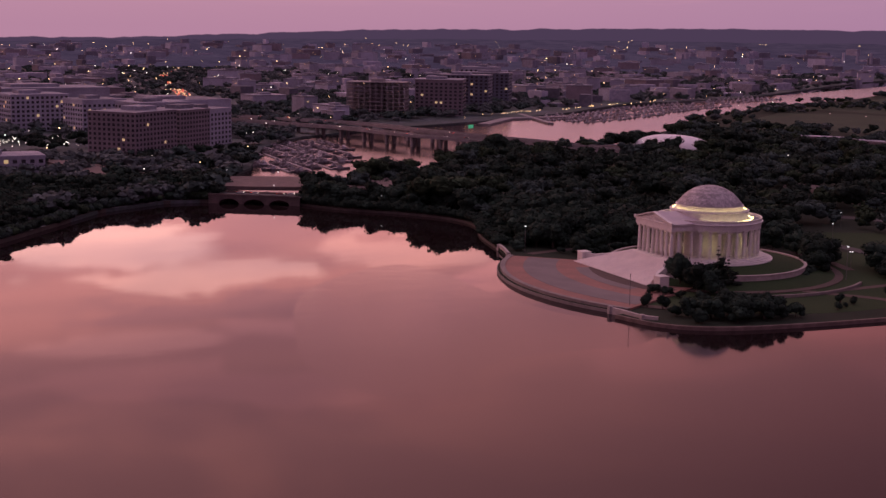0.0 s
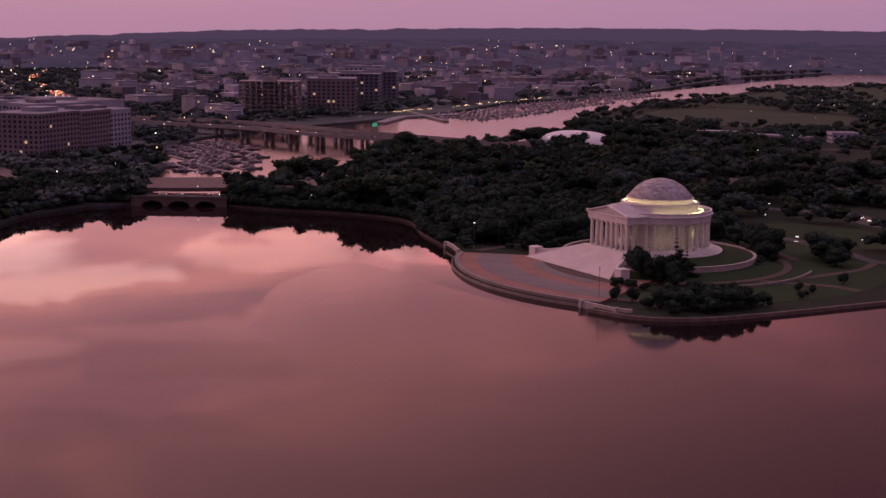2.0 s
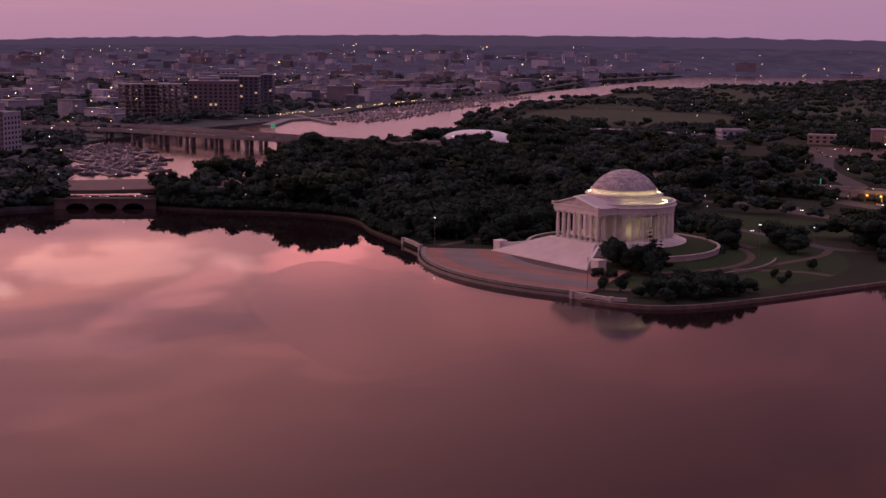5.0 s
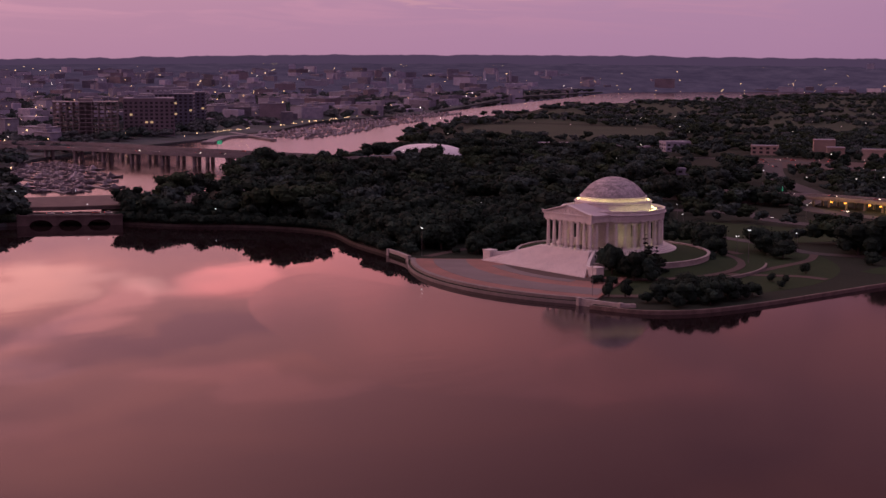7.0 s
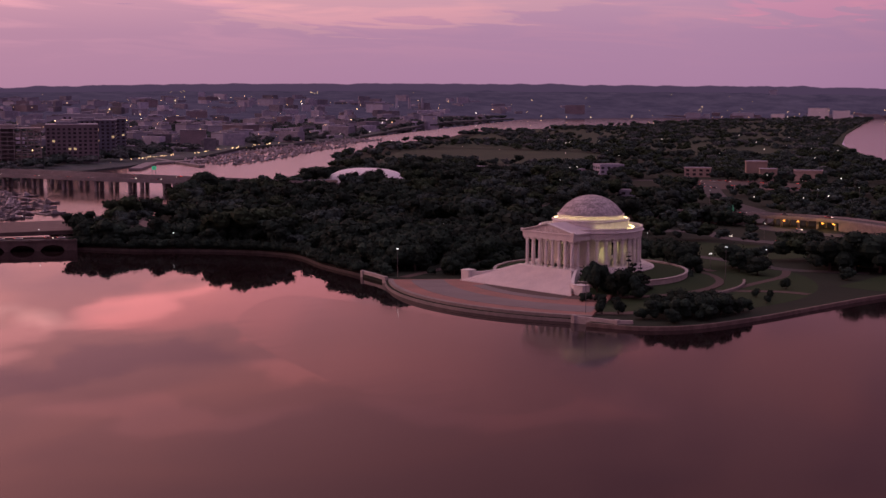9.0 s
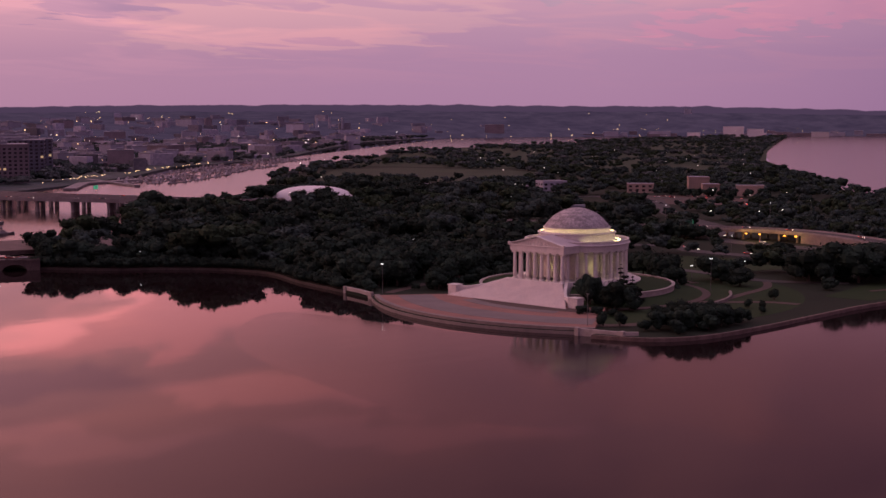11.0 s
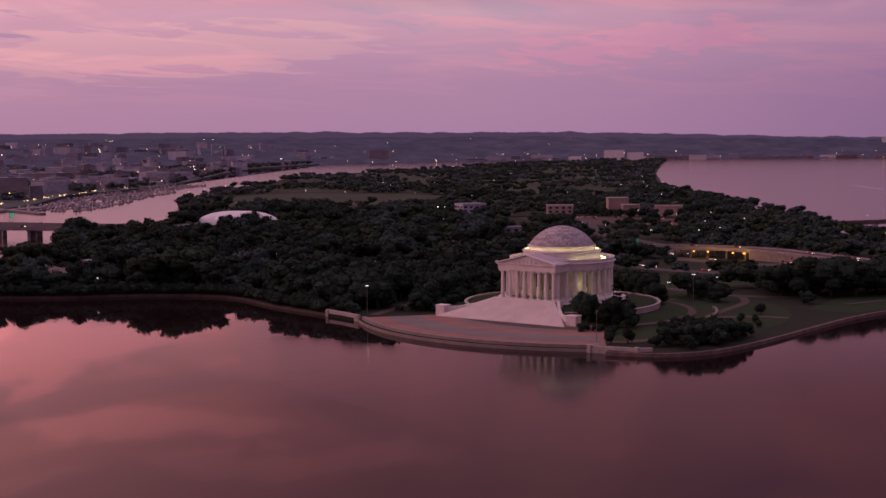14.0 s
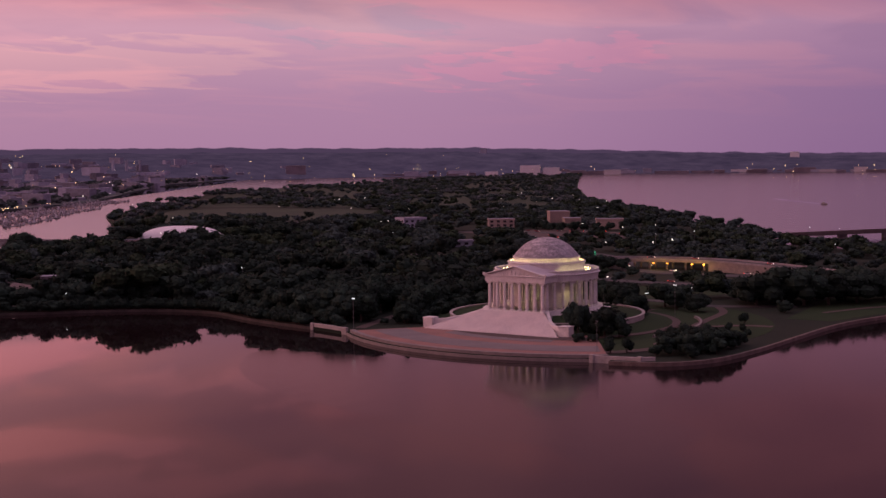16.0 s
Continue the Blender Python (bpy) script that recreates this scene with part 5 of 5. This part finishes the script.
building(-1010, -175, 120, 70, 38, 105, STONEWALL, "wide pale flat-roofed office block", 4.6, 7.0, windows=False)
building(-1050, -260, 90, 80, 42, 100, BRICKWALL, "brown flat-roofed office block", 4.6, 7.0, windows=False)

def open_frame(x, y, w, d, floors, storey, turn):
    """A block still under construction: bare slabs on columns."""
    ob = thing("unfinished_building", x, y, 1.9, turn, "unfinished concrete frame building with open floors", "building")
    slab_me, col_me = unit_box("floor_slab", CONCRETE), unit_box("column", CONCRETE)
    for k in range(floors + 1):
        o = part("floor_slab", slab_me, None, ob)
        o.matrix_basis = pose(0, 0, k * storey) @ Matrix.Diagonal((w, d, 0.7, 1))
    nx, ny = int(w / 7), max(2, int(d / 9))
    for i in range(nx + 1):
        for j in range(ny + 1):
            o = part("column", col_me, None, ob)
            o.matrix_basis = pose(-w / 2 + 0.7 + i * (w - 1.4) / nx, -d / 2 + 0.7 + j * (d - 1.4) / ny, 0) @ Matrix.Diagonal((1.0, 1.0, floors * storey, 1))
    bm = bmesh.new()
    box(bm, 0, 0, 0, floors * storey + 4, w * 0.22, d * 0.4)
    part("lift_core", bm, CONCRETE, ob)


open_frame(-1040, 222, 72, 40, 9, 4.7, 62)
building(-1075, 320, 60, 60, 44, 62, BRICKWALL, "brown waterfront apartment block", 4.6, 6.0, lit=0.02, name="apartment_building")
building(-1180, 400, 70, 50, 46, 58, GLASSWALL, "dark glazed waterfront apartment block", 4.6, 6.0, lit=0.03, name="apartment_building")
building(-1330, 500, 75, 50, 44, 58, GLASSWALL, "dark glazed waterfront apartment block", 4.8, 6.5, lit=0.04, name="apartment_building")
building(-1480, 560, 60, 44, 48, 55, STONEWALL, "pale gridded apartment block", 5.0, 7.0, lit=0.05, name="apartment_building")
building(-342, 655, 20, 16, 16, 38, TANWALL, "small beige flat-roofed park building", windows=False, crown=False)
building(-322, 645, 16, 14, 10, 38, TANWALL, "small beige flat-roofed park building", windows=False, crown=False)
building(-290, 664, 26, 14, 9, 30, TANWALL, "low beige park building among trees", windows=False, crown=False)
for x, y, h in ((-340, 622, 11), (-330, 618, 9), (-318, 616, 10), (-306, 618, 12), (-352, 628, 13), (-290, 634, 9), (-278, 640, 10), (-266, 646, 11), (-300, 628, 8)):
    tree("full", x, y, h, 1.1)
building(-400, 640, 26, 16, 8, 35, TANWALL, "low beige park building among trees", 4.0, 6.0, crown=False)
building(-520, 545, 80, 18, 6, 22, BRICKWALL, "low red-roofed park pavilion", 3.6, 6.0, crown=False, lit=0.3)
building(-585, 525, 50, 16, 6, 40, BRICKWALL, "low red-roofed park pavilion", 3.6, 6.0, crown=False, lit=0.2)
building(-290, 400, 26, 12, 4, 45, STONEWALL, "low pale flat-roofed service building", 3.6, 6.0, crown=False)
building(-490, 610, 26, 20, 9, 60, STONEWALL, "pale shed with a light roof", 4, 6.0, crown=False)
building(-545, 272, 34, 12, 5, 62, TANWALL, "low tan building beside the air dome", 3.6, 6.0, crown=False)
building(-330, 8, 26, 10, 5.5, 40, BRICKWALL, "low brick and concrete embankment building", 3.6, 6.0, crown=False, lit=0)


def city_blocks():
    """Lower city, street after street, each house with its own walls and roof."""
    n, tries, taken = 0, 0, []
    rc = random.Random(21)
    lines = [([(-981, -1), (-1361, 57), (-1818, 127), (-2123, 170), (-2447, 257), (-3184, 502), (-3507, 636)], 26), (CASE_NEAR, 30)]
    shore = [(-850, 150), (-955, 330), (-1085, 512), (-1285, 719), (-1319, 832), (-1400, 1000), (-1506, 1143), (-1800, 1500)]
    while n < 290 and tries < 9000:
        tries += 1
        dist = rc.uniform(900, 4000) if n > 90 else rc.uniform(900, 2400)
        a = radians(rc.uniform(-92, -38))
        x, y = 400 + dist * math.sin(a) * 1.05, -440 + dist * math.cos(a)
        if not inside(x, y, CITY) or x > -880 or any(near_line(x, y, p, w + 60) for p, w in lines) or near_line(x, y, shore, 70):
            continue
        if -1600 < x < -1000 and 180 < y < 650 or x > -1130 and y < -20:
            continue
        size = rc.uniform(24, 62)
        if any(math.hypot(x - u, y - v) < (size + s) * 0.62 for u, v, s in taken):
            continue
        taken.append((x, y, size))
        w, d = size, size * rc.uniform(0.4, 0.9)
        h = rc.choice((8, 9, 11, 13, 15, 18, 22)) * rc.uniform(0.9, 1.15)
        turn = rc.choice((0, 90)) + rc.choice((10, 14, 56))
        wall = rc.choice((STONEWALL, BRICKWALL, STONEWALL))
        ob = thing("city_building", x, y, hill_z(x, y), turn, "pale stone flat-roofed city block" if wall is STONEWALL else "brown brick flat-roofed city block", "building", "city blocks")
        v, f, rows = body_mesh(w, d, h, 4.5 if dist < 2200 else 6, 7 if dist < 2200 else 10)
        part("wall", raw("wall", v, f), wall, ob)
        bm = bmesh.new()
        box(bm, 0, 0, h - 0.5, h + 0.8, w + 0.6, d + 0.6)
        box(bm, rc.uniform(-0.2, 0.2) * w, 0, h + 0.8, h + 3.5, w * 0.3, d * 0.4)
        part("roof", bm, ROOF, ob)
        for k in range(rc.choice((0, 1, 1, 2, 3))):
            o = part("lit_window", LIT, None, ob)
            side = rc.choice((0, 1, 2, 3))
            L, q = (w, d / 2) if side % 2 == 0 else (d, w / 2)
            o.matrix_basis = pose(0, 0, 0, 0, 0, 90 * side) @ pose(rc.uniform(-0.4, 0.4) * L, -q - 0.05, rc.uniform(2, h - 2)) @ Matrix.Diagonal((2.2, 0.2, 1.8, 1))
        n += 1


city_blocks()
# town trees
spots, tries = [], 0
while len(spots) < 4300 and tries < 60000:
    tries += 1
    dist, a = rt.uniform(650, 4600), radians(rt.uniform(-94, -24))
    x, y = 400 + dist * math.sin(a) * 1.05, -440 + dist * math.cos(a)
    if inside(x, y, CITY) and math.hypot(x - 400, y + 440) < hill_range(math.degrees(math.atan2(x - 400, y + 440)))[0] - 20 and noise.noise((x * 0.007, y * 0.007, 4)) > -0.28 and not (-760 < x < -560 and y < -40) and not near_line(x, y, CASE_NEAR, 26):
        if near_line(x, y, [(-850, 150), (-955, 330), (-1085, 512), (-1285, 719)], 40):
            continue
        spots.append((x, y, rt.uniform(8, 15), rt.uniform(1.1, 1.6), hill_z(x, y)))
# city crowns use the haze-paled foliage
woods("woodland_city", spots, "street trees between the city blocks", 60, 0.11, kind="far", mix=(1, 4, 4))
n = 0
while n < 75:
    x, y = rt.uniform(-400, -190), rt.uniform(-400, -140)
    if not inside(x, y, CITY) or near_line(x, y, [tuple(p) for p in CITY_SHORE], 6) or near_line(x, y, [(-260, -420), (-330, -300), (-350, -220), (-330, -170)], 9):
        continue
    tree(rt.choice(("full", "broad")), x, y, rt.uniform(9, 15), 1.25, 1.9)
    n += 1
spots, tries = [], 0
while len(spots) < 70 and tries < 4000:
    tries += 1
    x, y = rt.uniform(-760, -400), rt.uniform(-230, -60)
    if inside(x, y, CITY) and not near_line(x, y, [(-560, -210), (-463, -190), (-376, -160)], 26) and not near_line(x, y, [(-600, -190), (-720, -60)], 52):
        spots.append((x, y, rt.uniform(8, 13), rt.uniform(1.1, 1.4)))
while len(spots) < 400 and tries < 12000:
    tries += 1
    x, y = rt.uniform(-560, -120), rt.uniform(-480, -120)
    if inside(x, y, CITY) and near_line(x, y, [tuple(p) for p in CITY_SHORE], 85) and not near_line(x, y, [tuple(p) for p in CITY_SHORE], 8) and not near_line(x, y, [(-260, -420), (-330, -300), (-350, -220), (-330, -170)], 8):
        spots.append((x, y, rt.uniform(8, 14), rt.uniform(1.1, 1.5)))
woods("woodland_shore", spots, "dense dark trees along the city side of the basin", 300, 0.05, mix=(0, 2, 2))
spots = []
for k in range(150):
    s = rt.uniform(4, len(CITY_SHORE) - 2.01)
    p, q = CITY_SHORE[int(s)], CITY_SHORE[int(s) + 1]
    d = (q - p).normalized()
    o = rt.uniform(0.8, 5.0)
    c = p.lerp(q, s % 1)
    spots.append((c.x - abs(d.y) * o, c.y - abs(d.x) * o, rt.uniform(3, 6.5), 1.3, 2.0))
woods("shore_shrubs", spots, "dense dark shrubs hanging over the city seawall", 200, 0.08, 2, "bush")
for x, y, h in ((-112, 252, 13), (-101, 251, 12), (-92, 252, 11), (-124, 246, 13), (-82, 254, 9), (-135, 240, 12), (-60, 222, 7), (-20, 226, 6)):
    tree("full", x, y, h, 1.2)
tree("full", -284, -101, 15, 1.15), tree("full", -292, -94, 15, 1.1), tree("full", -276, -97, 13, 1.2)
tree("full", -525, 140, 25, 0.95), tree("full", -512, 124, 19, 1.1), tree("full", -500, 146, 18, 1.1), tree("full", -536, 160, 17, 1.1)
tree("full", -990, -30, 16, 1.1, 1.9), tree("full", -960, -60, 12, 1.1, 1.9)

tree("full", -517, 288, 16, 0.9), tree("full", -500, 300, 19, 0.95), tree("full", -506, 292, 16, 0.9), tree("full", -476, 316, 9, 1.1)
tree("full", -475, 92, 22, 1.1), tree("full", -462, 80, 17, 1.2), tree("full", -488, 112, 18, 1.1)
# ---------------------------------------------------------------- air dome, fields, car park
ob = thing("air_dome", -540, 326, 1.2, 27, "large white air-supported sports dome among trees", "air dome")
verts, faces = [], []
NU, NV = 40, 12
for j in range(NV + 1):
    t = math.pi / 2 * j / NV
    for i in range(NU):
        a = 2 * math.pi * i / NU
        c, s = math.cos(a), math.sin(a)
        q = (abs(c) ** 2.6 + abs(s) ** 2.6) ** (-1 / 2.6)
        rr = math.cos(t) ** 0.75 if j < NV else 0.0
        verts.append((40 * c * q * rr, 21 * s * q * rr, 15.5 * math.sin(t)))
for j in range(NV):
    for i in range(NU):
        k = (i + 1) % NU
        faces.append((j * NU + i, j * NU + k, j * NU + NU + k, j * NU + NU + i))
me = raw("skin", verts, faces)
for p in me.polygons:
    p.use_smooth = True
part("skin", me, BUBBLE, ob)
bm = bmesh.new()
box(bm, 0, 0, 0, 0.7, 82, 43)
part("base_kerb", bm, CONCRETE, ob)
for nm, o, lab in (("lawn_field", FIELD, "wide mown playing field between trees"), ("lawn_meadow", FIELD2, "mown meadow in the far park")):
    tagged(part(nm, slab(o, 0.6, 1.47), MEADOW), lab, "field", kind="structure")
tagged(part("lawn_links", slab([(-640, 990), (-470, 1110), (-720, 1470), (-975, 1930), (-1230, 2430), (-1490, 2930), (-1740, 2980), (-1700, 2400), (-1540, 1500), (-1350, 1260), (-1120, 920), (-1040, 940), (-860, 990)], 0.6, 1.43), MEADOW),
       "open mown links with scattered trees", "field", kind="structure")
tagged(part("pavement_car_park", slab(CARPARK, 0.6, 1.5), TAN), "pale open car park with a few trees", "car park", kind="structure")
n = 0
while n < 26:
    x, y = rt.uniform(-400, -222), rt.uniform(505, 640)
    if inside(x, y, CARPARK):
        car(x, y, 1.5, 30 + rt.choice((0, 90)))
        n += 1


# ---------------------------------------------------------------- marina
def boat_meshes():
    out = []
    for L, cabin in ((11, 1), (14, 1), (9, 0), (17, 2)):
        bm = bmesh.new()
        n = 9
        rings = []
        for i in range(n):
            s = i / (n - 1)
            wd = L * 0.115 * (1 - max(0, (s - 0.45) / 0.55) ** 2.2) + 0.05
            z = 1.1 + 0.6 * s * s
            rings.append([bm.verts.new((s * L - L / 2, y, zz)) for y, zz in ((-wd, z), (-wd * 0.7, -0.3), (wd * 0.7, -0.3), (wd, z))])
        for a, b in zip(rings, rings[1:]):
            for q in range(4):
                bm.faces.new((a[q], b[q], b[(q + 1) % 4], a[(q + 1) % 4]))
        bm.faces.new(rings[0])
        hull = bpy.data.meshes.new("hull")
        bm.to_mesh(hull), bm.free()
        hull.materials.append(WHITEBOAT)
        bm = bmesh.new()
        for k in range(cabin + 1):
            box(bm, -L * 0.1 - k * 0.5, 0, 1.0 + 1.1 * k, 2.1 + 1.1 * k, L * (0.36 - 0.12 * k), L * (0.15 - 0.03 * k), bevel=0.12)
        cb = bpy.data.meshes.new("cabin")
        bm.to_mesh(cb), bm.free()
        cb.materials.append(WHITEBOAT)
        bm = bmesh.new()
        bmesh.ops.create_cone(bm, cap_ends=True, segments=5, radius1=0.12, radius2=0.05, depth=L * 0.9, matrix=pose(0.4, 0, 1.3 + L * 0.45))
        mast = bpy.data.meshes.new("mast")
        bm.to_mesh(mast), bm.free()
        mast.materials.append(STEEL)
        out.append((hull, cb, mast))
    return out


BOATS = boat_meshes()
rb = random.Random(3)


def boat(x, y, turn):
    hull, cb, mast = BOATS[rb.randrange(4)]
    ob = thing("moored_boat", x, y, 0.0, turn + rb.uniform(-3, 3), "white cabin boat moored at a pontoon", "boat", "moored boats")
    part("hull", hull, None, ob)
    part("cabin", cb, None, ob)
    if rb.random() < 0.35:
        part("mast", mast, None, ob)


FAR_BOATS = []


def pontoons(x0, y0, x1, y1, rows, per, reach, aside=90):
    d = Vector((x1 - x0, y1 - y0))
    t = math.degrees(math.atan2(d.y, d.x))
    nrm = Vector((-d.y, d.x)).normalized()
    for r in range(rows):
        p = Vector((x0, y0)) + nrm * (r * reach)
        q = p + d
        tagged(part("jetty", ribbon([tuple(p), tuple(q)], 2.4, -0.5, 0.7), CONCRETE), "grey floating jetty between boats", "jetty", "jetties")
        for k in range(per):
            c = p + d * ((k + 0.5) / per)
            for s in (-1, 1):
                if rb.random() < (0.42 if aside else 0.7):
                    e = c + nrm * s * (9 if aside else 4.5)
                    if aside:
                        boat(e.x, e.y, t + aside * s)
                    else:
                        FAR_BOATS.append((e.x, e.y, t + 180 * (s > 0) + rb.uniform(-4, 4)))


for k in range(6):
    y = -62 + 19 * k
    x0, x1 = -462 - max(0.0, y + 30) * 2.19, max(-722, -484 - (y + 85) * 3.02)
    pontoons(x0, y, x1, y + 3, 1, int((x0 - x1) / 8), 1)
pontoons(-985, 400, -1120, 590, 4, 15, -27, 0)
pontoons(-1140, 600, -1290, 820, 4, 15, -26, 0)
pontoons(-1320, 860, -1440, 1060, 3, 12, -26, 0)
V, F, off = [], [], 0
for x, y, turn in FAR_BOATS:
    m = pose(x, y, 0, 0, 0, turn)
    for me in BOATS[rb.randrange(4)][:2]:
        V += [m @ v.co for v in me.vertices]
        F += [tuple(i + off for i in p.vertices) for p in me.polygons]
        off = len(V)
tagged(part("moored_boats_far", raw("moored_boats_far", V, F), WHITEBOAT), "hundreds of white boats moored across the channel", "boats", kind="stuff")
tagged(part("pier_fish_wharf", ribbon([(-900, 300), (-990, 375), (-1010, 470)], 14, -1, 2.2), CONCRETE), "long low concrete wharf in the channel", "wharf", kind="structure")
tagged(part("pier_long", ribbon([(-905, 390), (-1070, 430)], 7, -1, 2.0), CONCRETE), "long low concrete pier in the channel", "pier", kind="structure")

# ---------------------------------------------------------------- far shore
rf = random.Random(9)
for k in range(110):
    a = radians(rf.uniform(-40, -12) if k < 88 else rf.uniform(-60, -40))
    r = np.interp(math.degrees(a), (-50, -36, -24), (4250, 4300, 4420)) + rf.uniform(-25, 30)
    x, y = 400 + r * math.sin(a), -440 + r * math.cos(a)
    w = rf.uniform(14, 70)
    building(x, y, w, 20, rf.choice((4, 5, 6, 7, 9, 13)), -math.degrees(a), rf.choice((STONEWALL, PALEWALL, BRICKWALL, BRICKWALL)), "low pale building on the far shore", windows=False, name="far_shore_building", crown=False)
for heading, r, w, h, wall, lab in ((-31.1, 4240, 62, 30, PALEWALL, "large white hangar-like hall on the far shore"), (-30.2, 4250, 50, 22, PALEWALL, "wide white hall on the far shore"), (-27.6, 4270, 52, 13, PALEWALL, "low white hall on the far shore"),
                                     (-41.1, 4170, 60, 26, BRICKWALL, "red brick block on the far shore"), (-19.9, 4700, 30, 17, PALEWALL, "pale slab block on the crest of the hills"), (-32.9, 4720, 24, 18, STONEWALL, "pale tower block on the crest of the hills")):
    a = radians(heading)
    x, y = 400 + r * math.sin(a), -440 + r * math.cos(a)
    building(x, y, w, 24, h, -heading, wall, lab, windows=False, name="far_shore_building", crown=False, ground=hill_z(x, y) - 1)
for k in range(3):
    bm = revolve([(0, 0), (5, 0), (3.4, 60), (0, 60)], n=14)
    o = tagged(part("chimney", bm, STONEWALL), "tall pale power station chimney", "chimney", "power station chimneys")
    o.location = (-2648 + 26 * k, 2242 + 28 * k, 2)
building(-2610, 2280, 150, 60, 24, 47, STONEWALL, "pale power station hall below the chimneys", windows=False, name="power_station")


def lights(name, spots, mat, label):
    """Far lamps of streets and yards, each on its short mast."""
    verts, faces = [], []
    for x, y, z, s in spots:
        b = len(verts)
        verts += [(x + s, y, z), (x - s, y, z), (x, y + s, z), (x, y - s, z), (x, y, z + s), (x, y, z - s)]
        for i, j, k in ((0, 2, 4), (2, 1, 4), (1, 3, 4), (3, 0, 4), (2, 0, 5), (1, 2, 5), (3, 1, 5), (0, 3, 5)):
            faces.append((b + i, b + j, b + k))
    return tagged(part(name, raw(name, verts, faces), mat), label, "street lights", kind="stuff")


warm, cool, red = [], [], []
while len(warm) + len(cool) < 560:
    dist = rf.uniform(800, 4150)
    a = radians(rf.uniform(-90, -22))
    x, y = 400 + dist * math.sin(a) * 1.02, -440 + dist * math.cos(a)
    if inside(x, y, CITY):
        (warm if rf.random() < 0.7 else cool).append((x, y, hill_z(x, y) + rf.uniform(4, 16), (0.24 + dist * 0.0002) * rf.uniform(0.5, 1.6)))
for k in range(70):     # quays and the car park by the offices
    s = rf.random()
    warm.append((-1010 - 420 * s + rf.uniform(-10, 10), 350 + 640 * s, 5, 0.5))
    cool.append((rf.uniform(-830, -640), rf.uniform(-300, -190), rf.uniform(6, 10), 0.36))
for k in range(130):
    s = rf.random()
    p = Vector((-981, -1)).lerp(Vector((-2300, 210)), s)
    (red if k % 3 else warm).append((p.x, p.y + rf.uniform(-12, 12), 7, 0.45 + s * 0.4))
APPROACH = spline([(-983, 18), (-1154, 36), (-1336, 58), (-1633, 105), (-1937, 149), (-2210, 189), (-2477, 263), (-3002, 437), (-3616, 654)], 12)
for k in range(150):     # queue of traffic on the road into the city
    p = APPROACH[rf.randrange(len(APPROACH))]
    (red if rf.random() < 0.35 else warm).append((p.x + rf.uniform(-8, 8), p.y + rf.uniform(-8, 8), 7.5, rf.uniform(0.3, 0.8)))
for k in range(60):     # far shore and hillside
    a = radians(rf.uniform(-60, -8))
    r = rf.uniform(4050, 4300)
    warm.append((400 + r * math.sin(a), -440 + r * math.cos(a), rf.uniform(8, 30), rf.uniform(0.6, 1.2)))
for k in range(70):     # hillside houses
    a, r = radians(rf.uniform(-82, -30)), rf.uniform(3900, 4650)
    x, y = 400 + r * math.sin(a), -440 + r * math.cos(a)
    warm.append((x, y, hill_z(x, y) + rf.uniform(5, 9), rf.uniform(0.6, 1.3)))
for k in range(60):     # park roads
    x, y = rf.uniform(-1100, -100), rf.uniform(250, 1500)
    if inside(x, y, PARK):
        cool.append((x, y, 13, 0.42))
lights("street_lights_warm", warm, glowing("warm_city_light", (1.0, 0.66, 0.30), 4.5), "scattered warm street lights over the city")
lights("street_lights_cool", cool, glowing("cool_city_light", (1.0, 0.92, 0.78), 4.0), "scattered white street lights over the city")
lights("traffic_lights_red", red, glowing("red_tail_light", (1.0, 0.10, 0.06), 4.0), "red tail lights along the highway")
tagged(part("road_highway", ribbon(spline([(-1060, -20), (-1361, 57), (-1818, 127), (-2123, 170), (-2447, 257), (-3184, 502), (-3507, 636)], 5), 36, 1.0, 5.5), ASPHALT), "busy highway into the city", "road", kind="structure")

# a mass of small roofs too far to count
V, F = [], []
tries = 0
while len(V) < 700 * 8 and tries < 20000:
    tries += 1
    dist, a = rf.uniform(1900, 4350), radians(rf.uniform(-92, -24))
    x, y = 400 + dist * math.sin(a), -440 + dist * math.cos(a)
    if not inside(x, y, CITY) or near_line(x, y, [(-981, -1), (-1818, 127), (-2447, 257), (-3184, 502)], 90):
        continue
    w, d, h, t = rf.uniform(14, 50), rf.uniform(10, 24), rf.choice((7, 9, 12, 15, 20)), radians(rf.choice((10, 100, 56)))
    b = len(V)
    for z in (0, h):
        for u, v in ((-w, -d), (w, -d), (w, d), (-w, d)):
            V.append((x + (u * math.cos(t) - v * math.sin(t)) / 2, y + (u * math.sin(t) + v * math.cos(t)) / 2, hill_z(x, y) - 2 + z))
    F += [(b + 4, b + 5, b + 6, b + 7)] + [(b + i, b + (i + 1) % 4, b + 4 + (i + 1) % 4, b + 4 + i) for i in range(4)]
# wall colour lifted towards blue to put haze into the distance
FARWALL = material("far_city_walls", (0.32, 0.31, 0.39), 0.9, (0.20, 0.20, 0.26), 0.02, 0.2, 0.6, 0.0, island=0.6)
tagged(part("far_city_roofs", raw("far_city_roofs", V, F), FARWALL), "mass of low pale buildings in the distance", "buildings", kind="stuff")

# motor boat on the river with a thin wake
bm = bmesh.new()
ob = thing("motor_boat", -280, 1326, 0, -40, "small dark motor boat under way on the river", "boat")
part("hull", BOATS[1][0], None, ob)
tagged(part("water_wake", ribbon([(-290, 1339), (-350, 1420), (-416, 1509)], 7, -0.5, 0.02), WATER), "thin smooth wake behind the motor boat", "wake", kind="structure")
part("cabin", BOATS[1][1], None, ob)
